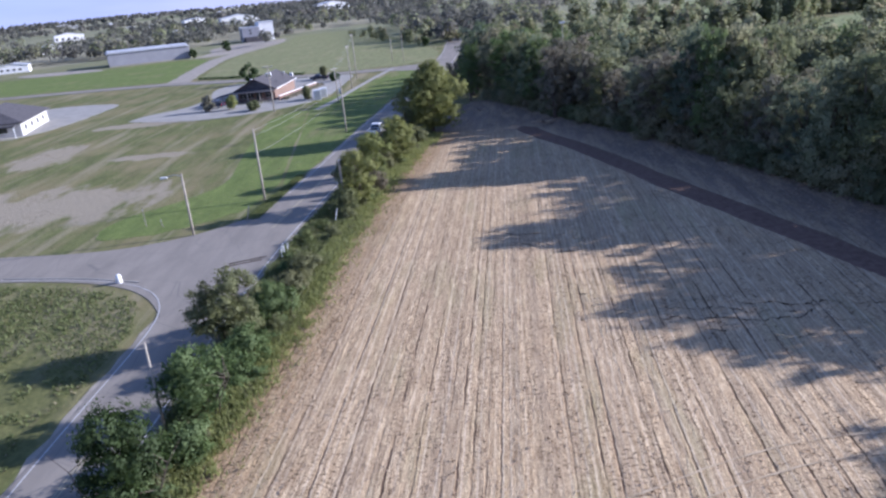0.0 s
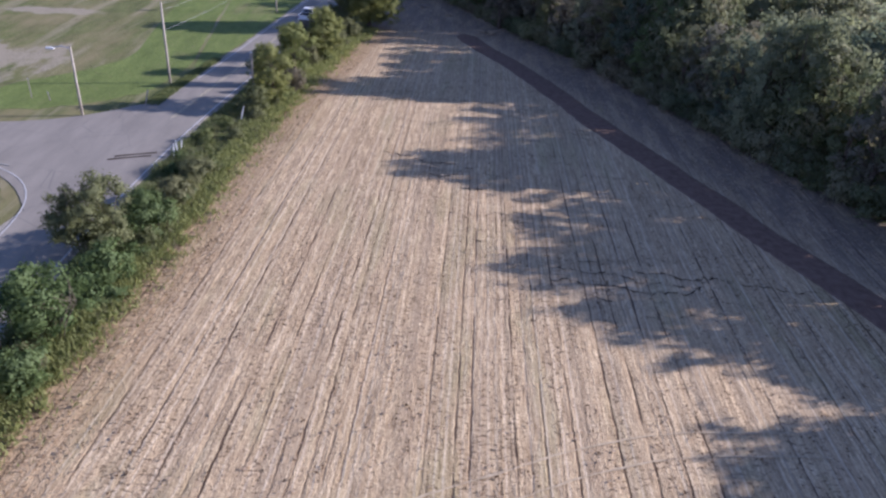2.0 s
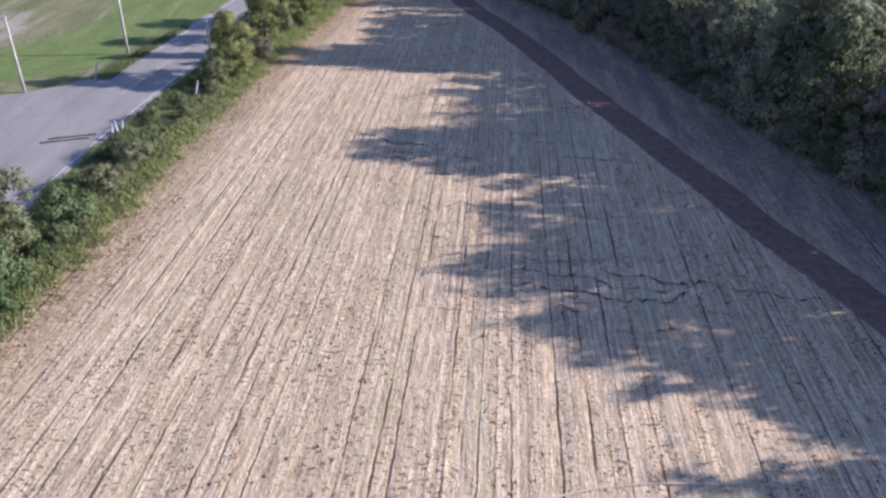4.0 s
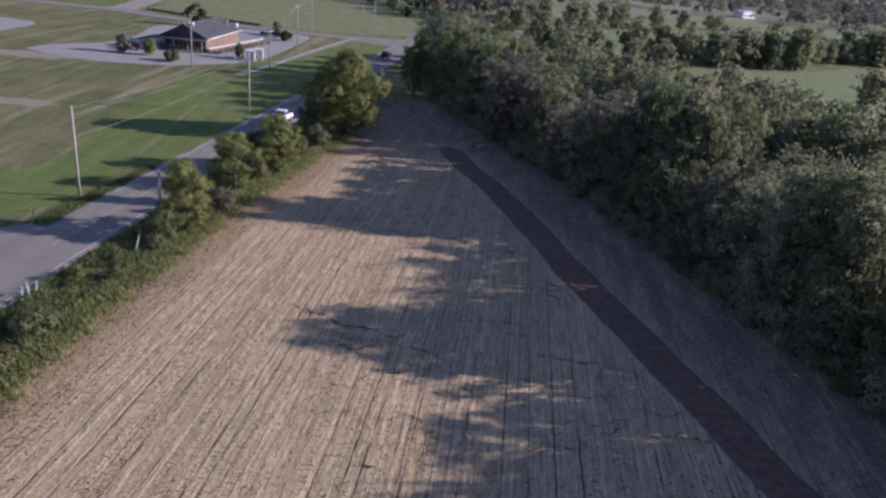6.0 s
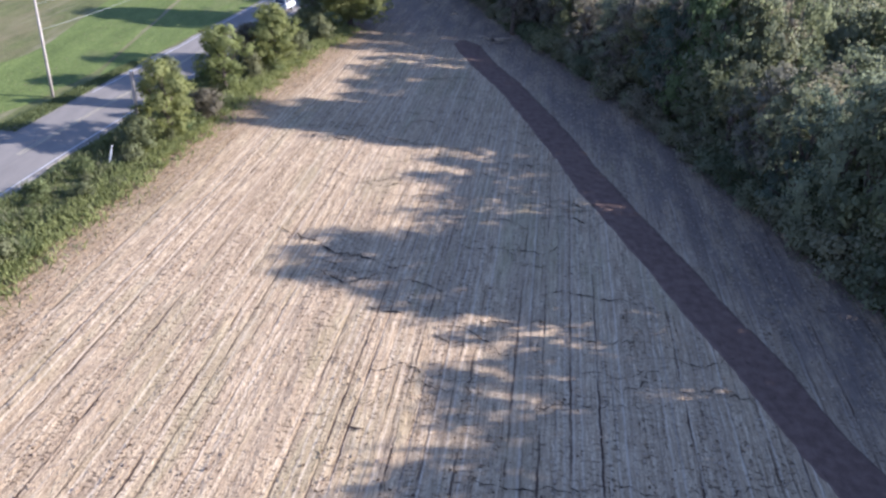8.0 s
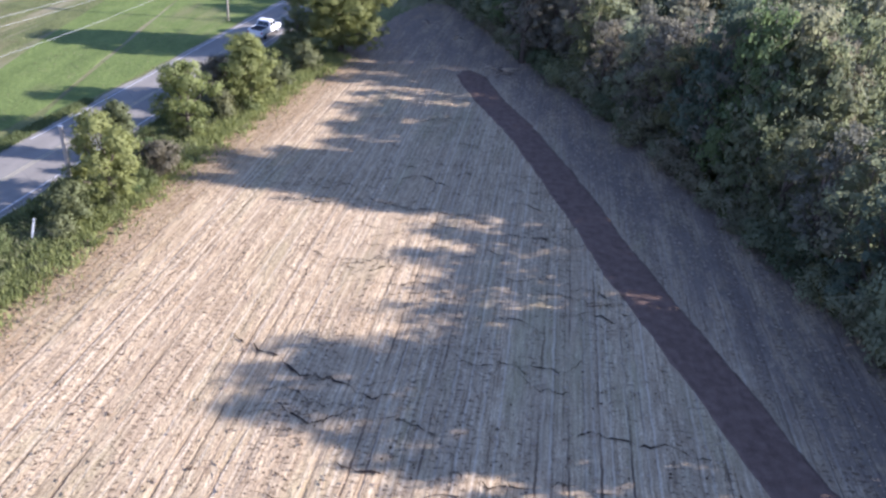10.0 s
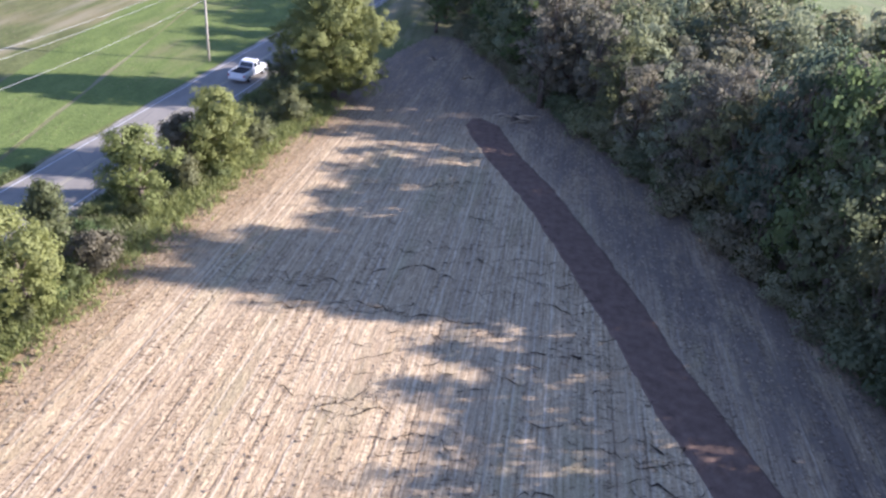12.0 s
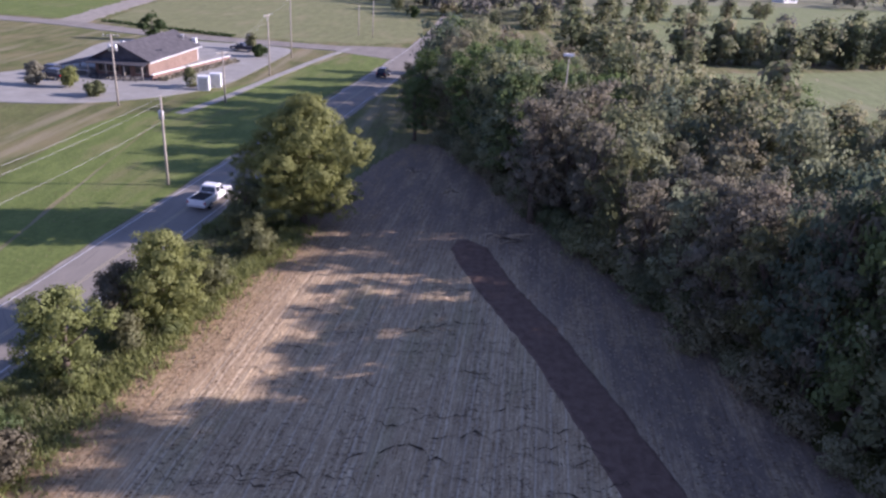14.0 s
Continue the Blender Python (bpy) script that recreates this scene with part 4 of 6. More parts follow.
tufts(-95, -18, 79, 172, 16000, 62, 0.07, 0.07, L_hay, 0.10, "short dry grass scattered over the rough meadow")
tufts(-62, -28, 4, 68, 44000, 63, 0.26, 0.07, L_weed, -0.3, "green grass tufts on the junction corner verge")
tufts(-62, -28, 28, 68, 6000, 64, 0.20, 0.08, L_hay, 0.16, "dry grass tufts on the junction corner verge")

roadside = (
    ("bush", 1, -20.0, 34.4, 5.3, 2.9, 0.3, L_dark, "rounded dark green roadside bush beside the road"),
    ("bush", 2, -18.3, 41.8, 5.2, 2.8, 0.3, L_green, "bright green leafy roadside bush at the field edge"),
    ("bush", 12, -17.6, 37.4, 2.2, 1.9, 0.1, L_green, "low bright green bush at the field edge"),
    ("bush", 3, -18.9, 51.6, 5.9, 3.2, 0.3, L_olive, "olive green roadside bush near the junction"),
    ("bush", 4, -16.3, 55.2, 3.3, 2.0, 0.2, L_green, "small green bush at the field edge"),
    ("bush", 5, -16.9, 47.6, 3.0, 2.1, 0.2, L_green, "small green bush between larger bushes"),
    ("bush", 6, -16.3, 60.8, 1.7, 1.9, 0.1, L_olive, "low grey-green bush among the weeds"),
    ("bush", 7, -15.9, 65.8, 1.3, 1.7, 0.1, L_olive, "low grey-green bush among the weeds"),
    ("tree", 21, -12.7, 86.0, 6.9, 2.7, 0.0, L_yellow, "small yellow-green tree beside the road"),
    ("tree", 22, -15.3, 93.2, 5.0, 1.4, 0.0, L_olive, "thin olive green tree beside the road"),
    ("bush", 32, -14.0, 83.2, 2.9, 1.7, 0.1, L_olive, "low olive green bush before the tall post"),
    ("bush", 23, -11.4, 91.0, 2.8, 1.5, 0.2, L_twig, "brownish half-bare bush at the field edge"),
    ("tree", 24, -12.2, 99.6, 6.9, 2.7, 0.0, L_yellow, "slender yellow-olive green tree beside the road"),
    ("bush", 25, -11.0, 104.0, 2.2, 1.6, 0.2, L_olive, "low olive green bush at the field edge"),
    ("tree", 26, -9.5, 107.6, 6.7, 3.5, 0.0, L_yellow, "rounded yellow-green tree at the field edge"),
    ("bush", 27, -12.2, 106.6, 4.6, 2.7, 0.0, L_twig, "thin half-bare brownish bush beside the road"),
    ("bush", 28, -7.9, 112.2, 2.6, 1.7, 0.2, L_olive, "low olive green bush at the field edge"),
    ("tree", 41, -4.3, 127.0, 12.4, 5.6, 0.8, L_yellow, "large rounded yellow-green tree beside the road"),
    ("tree", 30, -8.6, 123.4, 5.6, 2.2, 0.0, L_olive, "smaller green tree leaning against the large tree"),
    ("bush", 31, -7.0, 119.6, 2.4, 1.9, 0.2, L_olive, "low green bush under the large tree"),
)
for kind_name, seed, x, y, h, r, base, leaf, label in roadside:
    big = max(1.0, r / 2.5)
    t = make_tree(kind_name, seed, h, r, base, leaf, int(9 + 4 * big), int(165 * big ** 1.9 * max(0.7, h / 5)), 42, 0.105, 0.20, stems=1 if kind_name == "tree" else 3,
                  label=label, category=kind_name)
    t.matrix_basis = pose(x, y, 0.0, 0, 0, seed * 37 % 360)

# clumps of tall weeds between the road and the field
clump_kinds = [make_tree("weed_clump", 200 + i, 1.25, 0.95, 0.05, lf, 7, 34, 30, 0.075, 0.16, stems=3, label=lb, category="weeds", group="weed clumps") for i, (lf, lb) in enumerate((
    (L_green, "dark green clump of tall roadside weeds"), (L_weed, "leafy green clump of tall roadside weeds"), (L_olive, "dull olive clump of tall roadside weeds")))]
rg = random.Random(12)
for i in range(66):
    y = 24 + 98 * (i + rg.random()) / 66
    lo, hi = lerp_line(ROAD_RIGHT, y) + 1.1, lerp_line(FIELD_LEFT, y) - 0.9
    k = clump_kinds[rg.choice((0, 0, 1, 2))]
    at = pose(lo + (hi - lo) * rg.random(), y, 0, 0, 0, rg.uniform(0, 360)) @ Matrix.Diagonal((rg.uniform(0.7, 1.5),) * 2 + (rg.uniform(0.55, 1.25), 1))
    if i < 3:
        clump_kinds[i].matrix_basis = at
    else:
        copy_thing(k, at)

# ---- the wood ----
WOOD_SORTS = (
    (3.5, 0.8, 1.0, L_woods, "broad leafy tree in the dense mixed wood"),
    (3.1, 0.6, 0.95, L_woods, "rounded leafy tree in the dense mixed wood"),
    (2.7, 0.5, 0.9, L_woods, "narrow leafy tree in the dense mixed wood"),
    (3.8, 1.0, 1.0, L_woods, "wide spreading tree in the dense mixed wood"),
    (3.2, 0.8, 0.95, L_green, "fresh green leafy tree in the mixed wood"),
    (3.0, 0.8, 0.75, L_grey, "thin brownish half-bare tree in the wood"),
    (3.2, 0.7, 0.95, L_olive, "olive green leafy tree in the mixed wood"),
    (3.4, 0.8, 0.85, L_brown, "brown autumn-leaved tree in the mixed wood"),
    (3.6, 0.6, 1.0, L_deep, "rounded deep green tree in the mixed wood"),
    (3.1, 0.7, 0.95, L_bright, "bright yellow-green tree in the mixed wood"))
wood_kinds = [make_tree("tree", 100 + i, 10.0, rr, bs, lf, 16, int(210 * k), 28, 0.128, 0.215, label=lb, category="tree", group="trees of the wood") for i, (rr, bs, k, lf, lb) in enumerate(WOOD_SORTS)]
mid_kinds = [make_tree("tree", 130 + i, 10.0, rr, bs, lf, 16, int(165 * k), 17, 0.183, 0.27, label=lb, category="tree", group="trees of the wood") for i, (rr, bs, k, lf, lb) in enumerate(WOOD_SORTS[:5] + WOOD_SORTS[7:])]
back_kinds = [make_tree("tree", 110 + i, 10.0, rr, bs, lf, 14, int(118 * k), 15, 0.29, 0.42, label=lb, category="tree", group="trees of the wood") for i, (rr, bs, k, lf, lb) in enumerate(WOOD_SORTS)]
shrub_kinds = [make_tree("bush", 120 + i, 3.2, 2.2, 0.1, L_woods, 8, 80, 19, 0.138, 0.34, stems=3, label="dense dark shrub along the edge of the wood", category="bush", group="shrubs of the wood") for i in range(2)]
for i, o in enumerate(wood_kinds + mid_kinds + back_kinds + shrub_kinds):
    o.matrix_basis = pose(74 + 7 * (i % 4), -30 - 8 * (i // 4), 0)


def planted(o, x, y, s, sz=None, rnd=random):
    return copy_thing(o, pose(x, y, ground_z(x, y), 0, 0, rnd.uniform(0, 360)) @ Matrix.Diagonal((s, s, sz or s, 1)))


def joined_trees(name, items, leaf, label):
    """Many trees as one mesh; items are kind, x, y, breadth, height, turn."""
    out, trunks = [], []
    for kind, x, y, s, sz, turn in items:
        leaf_mesh = next(ch.data for ch in kind.children if ch.name.startswith("crown"))
        co = np.empty(len(leaf_mesh.vertices) * 3, np.float32)
        leaf_mesh.vertices.foreach_get("co", co)
        c, q = math.cos(turn), math.sin(turn)
        p = co.reshape(-1, 4, 3) * (s, s, sz)
        z0 = ground_z(x, y)
        out.append(np.stack([p[..., 0] * c - p[..., 1] * q + x, p[..., 0] * q + p[..., 1] * c + y, p[..., 2] + z0], -1))
        r = 0.24 * s
        ring = [(r, r), (-r, r), (-r, -r), (r, -r)]
        for k in range(4):
            (ax, ay), (bx, by) = ring[k], ring[(k + 1) % 4]
            trunks.append([(x + ax, y + ay, z0 - 0.2), (x + bx, y + by, z0 - 0.2), (x + bx * 0.3, y + by * 0.3, z0 + 7 * sz), (x + ax * 0.3, y + ay * 0.3, z0 + 7 * sz)])
    leaves = np.concatenate(out)
    ob = quads_object(name, np.concatenate([leaves, np.array(trunks)]), leaf)
    ob.data.materials.append(M_bark)
    ob.data.polygons.foreach_set("material_index", np.r_[np.zeros(len(leaves), np.int32), np.ones(len(trunks), np.int32)])
    tagged(ob, label, "trees", kind="stuff")


rw = random.Random(7)
back_trees = []
# western edge of the wood's shade on the field, from which the heights of its trees follow
SHADE = ((10, 20), (18, 17), (24, 20), (29, 14.5), (31.8, 15.5), (34, 18), (36.8, 23.5), (38.6, 27), (39.5, 18), (41.5, 15.8), (45, 12.6), (48, 11), (50.5, 7.5), (51.6, 8.2), (53.7, 8.5), (57, 12.5), (58.4, 10), (60.4, 10.5), (62.6, 11.5), (64.9, 10.8), (65.9, 4), (66.7, 0.8), (68.9, -0.6), (71, -0.4), (73, 0.6), (75, 4.2), (76.6, 7.2), (80.5, 8.0), (84, 8.2), (87, 7.8), (89.2, 7.8), (90, 1.5), (90.8, -5.8), (92.5, -10), (94.8, -8.6), (96.7, -6.7), (98.6, -2.2), (100.6, -1.6), (102, 0.5), (104, -2.4), (106.6, 0.5), (108.4, -2.4), (110, -1), (113.4, 1), (116, -5), (123, -11), (135, -11))
SHADE_RISE, SHADE_DRIFT = math.tan(radians(SUN_EL)) / math.sin(radians(SUN_AZ)), 1 / math.tan(radians(SUN_AZ))


def shade_height(x, y):
    """Height at which a tree's shade ends at the edge of the wood's shade."""
    d = 28.0
    for _ in range(30):
        d = 0.5 * d + 0.5 * (x - lerp_line(SHADE, y - SHADE_DRIFT * d))
    return SHADE_RISE * d


BRIGHT_Y = 78.0
front_pick = (2, 6, 1, 7, 8, 0, 5, 2, 1, 4, 8, 6, 3, 7)
y, i = 19.0, 0
while y < 138:
    x = lerp_line(WOODS, y) + 3.0 + rw.uniform(-0.5, 0.5)
    h = min(19.5, max(8.0, 1.06 * shade_height(x, y)))
    h *= 1.1 if h > 14.5 and y > 85 else 1.0
    pick = front_pick[i % len(front_pick)]
    if 104 < y < 126 and i % 4 != 1:
        pick = 5 if i % 2 else 7
    if y > 126:
        pick = 7
    if abs(y - 116) < 2 or abs(y - BRIGHT_Y) < 1.7:
        pick = 9
    planted((wood_kinds if y > 32 else back_kinds)[pick], x, y, min(1.15, 0.25 + h / 14), h / 10, rw)
    y, i = y + (3.3 if y < 104 else 4.3) + (1.4 if y < 30 else 0) + rw.uniform(-0.4, 0.4), i + 1
for x, y, h in ((37.6, 101.2, 17.4), (36.4, 99.4, 17.0), (40.5, 103.4, 16.5), (39.0, 99.0, 15.5), (37.4, 97.4, 15.6), (38.8, 105.0, 16.4), (42.0, 100.5, 17.0)):
    planted(wood_kinds[0], x, y, 1.05, h / 10, rw)
for y, off in ((72.0, 3.4), (74.6, 4.6), (76.6, 3.2), (78.4, 4.8), (98.6, 4.4), (57.6, 4.0), (101.6, 5.0), (103.8, 4.2), (106.0, 5.4), (108.2, 4.4), (110.4, 5.2), (112.8, 4.6), (115.4, 5.0)):
    x = lerp_line(WOODS, y) + off
    planted(wood_kinds[2 if y < 100 else 7], x, y, 1.25, 1.03 * shade_height(x, y) / 10, rw)
for y, h, pick in ((160, 14.0, 0), (154, 15.0, 4), (148, 15.5, 0), (142, 14, 4)):
    planted(wood_kinds[pick], lerp_line(WOODS, y) + 3.2, y, h / 10, None, rw)
for row, off in enumerate((7.5, 13.5, 19.5, 26, 33, 40)):
    y = 18.0
    while y < 166:
        x = lerp_line(WOODS, min(y, 158)) + off + rw.uniform(-1.5, 1.5)
        if not (row > 3 and y > 60 and x > 62):
            h = rw.uniform(9.5, 14.5) if row < 2 else rw.uniform(11.0, 17.0) if row < 5 else rw.uniform(9, 13)
            if y < 136:
                top = shade_height(x, y) - 0.5
                h = min(top + 0.4, 16) * rw.uniform(0.92, 1.0) if row == 0 else min(h, top * rw.uniform(0.72, 1.0))
                if 107 < y < 124 and row > 0:
                    h = min(h, SHADE_RISE * (x - 5.0 + rw.uniform(-4, 4)))
            pick = rw.choice((0, 0, 1, 1, 2, 3, 4, 7, 8, 6, 9))
            if row == 0 and 107 < y < 124:
                planted(wood_kinds[5], x, y, 0.9, h / 10 * rw.uniform(0.85, 1.0), rw)
                y += rw.uniform(3.4, 4.8)
                continue
            sx = min(1.45, 0.2 + h / 11) * rw.uniform(0.85, 1.2)
            if row < 3:
                planted((mid_kinds if y > 45 else back_kinds)[pick % 8], x, y + rw.uniform(-1.2, 1.2), sx, h / 10, rw)
            else:
                back_trees.append((mid_kinds[pick % 8] if row == 3 and y > 65 else back_kinds[pick], x, y + rw.uniform(-1.2, 1.2), sx, h / 10, rw.uniform(0, 6.28)))
        y += rw.uniform(4.2, 5.2) if row == 0 else rw.uniform(5.8, 8.6)
joined_trees("back_trees", back_trees, L_mixed, "dense mixed trees in the depth of the wood")
for y in np.arange(28, 162, 3.1):
    planted(rw.choice(shrub_kinds), lerp_line(WOODS, y) + 1.1 + rw.uniform(-0.3, 0.6), y, rw.uniform(0.7, 1.15), None, rw)
# taller trees where the wood narrows
for x, y, h, pick in ((17.4, 131.5, 13.0, 7), (19.0, 134.4, 14.0, 7), (15.6, 143.0, 14.5, 9), (20.5, 145.5, 15.0, 4), (14.0, 148.5, 15.0, 8), (24.0, 138.0, 14.2, 7), (27.5, 132.5, 13.2, 2), (22.5, 151.0, 14.0, 3)):
    planted(wood_kinds[pick], x, y, h / 10 * 0.95, h / 10, rw)
# back edge of the wood towards the pasture
for x, y, h, pick in ((55, 138, 13.5, 3), (60, 131, 12.8, 1), (62, 122, 13.4, 4), (60, 113, 13.0, 8), (64, 108, 12.2, 1), (59, 103, 13.2, 3), (66, 128, 11.5, 2), (68, 117, 11.0, 0), (53, 146, 12.6, 1), (49, 153, 13.0, 4), (58, 145, 11.5, 8), (64, 138, 10.5, 3), (56, 121, 13.6, 9), (54, 129, 13.8, 2), (60, 96, 12.6, 0), (65, 100, 11.2, 6)):
    planted(mid_kinds[pick % 8], x, y, h / 10 * 1.05, h / 10, rw)
# head of the wood beside the road
for x, y, h in ((9, 164, 15), (15, 162, 15), (4.5, 167, 12), (11, 171, 16), (18, 170, 14), (25, 165, 12), (6, 175.5, 15.5), (9, 181, 15.5), (16, 179, 15), (24, 176, 12), (32, 172, 11), (5.5, 187, 13.5), (12, 187, 14), (21, 187, 11), (30, 184, 10), (6, 194, 11.5), (14, 196, 10), (24, 197, 9), (37, 160, 12), (44, 166, 10.5), (7, 203, 11), (16, 207, 9), (7.5, 212, 9.5), (3.6, 160, 9)):
    planted((wood_kinds if y < 172 else mid_kinds if y < 190 else back_kinds)[6 if x < 8 and y < 185 and y >= 172 else rw.choice((0, 1, 3, 4, 4))], x, y, h / 10, None, rw)

for x, y, h in ((-0.2, 196, 5.0), (1.6, 188, 5.5), (0.8, 179, 5.0), (3.0, 205, 6.0)):
    planted(back_kinds[5], x, y, h / 10 * 1.1, h / 10, rw)
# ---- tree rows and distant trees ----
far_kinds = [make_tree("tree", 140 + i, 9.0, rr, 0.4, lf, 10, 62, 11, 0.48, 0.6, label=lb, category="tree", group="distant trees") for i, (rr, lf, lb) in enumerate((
    (3.6, L_woods, "distant leafy tree standing among fields"), (3.2, L_far_haze, "distant leafy tree, its green greyed for haze"), (4.2, L_far_haze, "distant broad tree, its green greyed for haze")))]
for i, o in enumerate(far_kinds):
    o.matrix_basis = pose(-60 - 9 * i, -25, 0)
rf = random.Random(9)
row_trees = []
for a, b, k, h in (((36, 250), (112, 262), 30, 9.5), ((40, 254), (116, 268), 22, 10.5), ((112, 262), (150, 302), 18, 10), ((150, 302), (215, 332), 26, 10.5), ((150, 306), (215, 338), 14, 10), ((36, 226), (60, 240), 5, 8), ((88, 196), (150, 150), 4, 8), ((20, 300), (60, 330), 9, 9), ((55, 345), (150, 420), 15, 9), ((0, 330), (30, 420), 9, 8), ((-10, 325), (-54, 450), 18, 5), ((240, 300), (330, 360), 10, 10)):
    for i in range(k):
        f = (i + rf.uniform(0.1, 0.9)) / k
        if rf.random() < 0.14:
            continue
        size = h / 9 * rf.choice((0.5, 0.7, 0.85, 1.0, 1.3))
        row_trees.append((rf.choice(far_kinds), a[0] + (b[0] - a[0]) * f + rf.uniform(-4, 4), a[1] + (b[1] - a[1]) * f + rf.uniform(-5, 5), size * rf.uniform(0.9, 1.3), size, rf.uniform(0, 6.28)))
joined_trees("tree_rows", row_trees, L_mixed, "uneven rows of leafy trees between the pastures")


FAR_BUILDINGS = [(130, 868, 34, 14, 7, 34, 0), (60, 1010, 40, 15, 6, 28, 0), (95, 1280, 60, 25, 8, 38, 1), (10, 1180, 30, 14, 6, 30, 0), (215, 1150, 40, 20, 7, 36, 0), (-260, 900, 45, 20, 7, 25, 0), (-330, 980, 35, 18, 7, 32, 0),
                 (-420, 820, 30, 14, 6, 30, 0), (-230, 640, 18, 10, 5, 26, 0), (-300, 560, 16, 10, 5, 30, 0), (-200, 1250, 60, 25, 8, 35, 1), (330, 560, 16, 10, 4.5, 24, 0), (210, 560, 14, 9, 4, 34, 0), (420, 1100, 60, 20, 7, 28, 0), (-226, 378, 14, 9, 3.5, 22, 0)]
ro = random.Random(44)
for _ in range(34):
    y = ro.uniform(850, 2600)
    FAR_BUILDINGS.append((ro.uniform(-0.55, 0.5) * y, y, ro.uniform(10, 26) * (1 if y < 1300 else 1.5), ro.uniform(8, 14), ro.uniform(2.6, 4.2), ro.uniform(15, 40), ro.choice((0, 1, 1))))
FAR_SPOTS = [(b[0], b[1], b[2]) for b in FAR_BUILDINGS] + [(-135, 476, 24)]


def wooded(x, y):
    """Where distant woods stand."""
    if y < 320 and -130 < x:
        return 0
    if -100 < x < -5 and y < 525:
        return 1 if (x > -8 - (y - 330) * 0.22) else 0
    if -230 < x < -95 and y < 420:
        return 0
    if x < -95 and y < 365:
        return 0
    if 50 < x < 470 and y < 455 + 0.36 * (x - 60):
        return 1 if rfar.random() < 0.015 else 0
    for bx, by, bw in FAR_SPOTS:
        if abs(x - bx - bw / 2) < bw * 0.5 + 9 and -70 < y - by < 22:
            return 0
    if y < 650:
        v = noise.noise((x / 230, y / 130, 2.2)) + 0.6 * noise.noise((x / 80, y / 60, 5.1)) - 0.10
    else:  # long belts with open fields between
        v = noise.noise((x / 480, y / 120, 2.2)) + 0.5 * noise.noise((x / 140, y / 70, 5.1)) - 0.20
    return 1 if v > 0 else (1 if rfar.random() < 0.035 else 0)


def distant_woods(name, y0, y1, k, quads, size, height, leaf, seed, label):
    global rfar
    rfar = random.Random(seed)
    r = np.random.default_rng(seed)
    pts, outs = [], []
    for _ in range(k):
        y = y0 + (y1 - y0) * rfar.random() ** 1.25
        x = rfar.uniform(-0.72, 0.72) * (y + 60)
        if wooded(x, y):
            h = height * rfar.choice((0.55, 0.75, 0.9, 1.0, 1.25))
            o = r.normal(size=(quads, 3))
            o /= np.linalg.norm(o, axis=1)[:, None]
            o[:, 2] = np.where(o[:, 2] < -0.3, -o[:, 2], o[:, 2])
            c = o * (h * 0.42, h * 0.42, h * 0.46) * r.uniform(0.7, 1.05, (quads, 1)) + (0, 0, h * 0.52)
            outs.append(o)
            pts.append(c + (x, y, ground_z(x, y)))
    tagged(quads_object(name, leaf_quads(r, np.concatenate(pts), size, np.concatenate(outs)), leaf), label, "woods", kind="stuff")


# most of these woods carry haze in the grey of their leaves
distant_woods("distant_wood", 300, 800, 3600, 60, 0.95, 10.0, L_far_haze, 31, "distant mixed wood in uneven belts")
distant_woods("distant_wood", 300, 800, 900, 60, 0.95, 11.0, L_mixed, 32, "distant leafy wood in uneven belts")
distant_woods("far_wood", 800, 1800, 8000, 22, 2.0, 10.0, L_far_haze, 33, "far mixed woods between fields")
distant_woods("far_wood", 1800, 4500, 9000, 10, 5.0, 13.0, L_far_haze, 34, "far dark woods towards the horizon")


# ---- poles, wires, markers ----
def utility_pole(x, y, h, arms=0, cans=0, turn=0.0, label="weathered wooden utility pole standing in roadside grass", radius=0.15):
    e = thing("utility_pole", x, y, 0, turn, label=label, category="utility pole", group="utility poles")
    part("pole", tube(bmesh.new(), [(0, 0, -0.2), (0.02, 0, h * 0.5), (0.05, 0.02, h)], [radius, radius * 0.85, radius * 0.65], 10), M_wood, e)
    for i in range(arms):
        z = h - 0.35 - 0.9 * i
        part("crossarm", box(bmesh.new(), -1.15, 1.15, 0.10, 0.22, z - 0.06, z + 0.06, 0.015), M_wood, e)
        for k in (-1.0, -0.4, 0.4, 1.0):
            part("insulator", tube(bmesh.new(), [(k, 0.16, z + 0.05), (k, 0.16, z + 0.14), (k, 0.16, z + 0.22)], [0.045, 0.07, 0.03], 8), M_white, e, "pale ceramic insulator")
    for i in range(cans):
        a = (i - (cans - 1) / 2) * 0.75
        part("transformer", tube(bmesh.new(), [(a, 0.38, h - 2.5), (a, 0.38, h - 2.45), (a, 0.38, h - 1.65), (a, 0.38, h - 1.55)], [0.22, 0.27, 0.27, 0.18], 12), M_metal, e, "grey metal transformer can")
    return e


poles = {
    "near": utility_pole(-20.2, 40.6, 6.0, label="thin weathered wooden pole among roadside bushes", radius=0.10),
    "a": utility_pole(-25.8, 92.3, 9.2, 0, 0, 0, "plain pale wooden utility pole on the green verge"),
    "b": utility_pole(-20.4, 135.2, 9.4, 0, 1, 30, "tall wooden utility pole with a small transformer"),
    "c": utility_pole(-40.8, 168.3, 10.3, 1, 2, 10, "wooden utility pole with crossarm and transformer cans"),
    "d": utility_pole(-27.0, 174.8, 7.9, 1, 0, 60, "wooden utility pole with a pale crossarm"),
    "e": utility_pole(-26.6, 199.7, 11.0, 1, 0, 80, "tall wooden utility pole with a crossarm"),
    "f": utility_pole(-27.5, 221.0, 12.6, 1, 0, 80, "very tall wooden utility pole with a crossarm"),
    "g": utility_pole(-19.6, 265.0, 7.9, 0, 0, 0, "slim wooden pole at the crossing road"),
    "h": utility_pole(-15.5, 262.8, 9.3, 0, 0, 0, "slim wooden pole at the crossing road"),
}


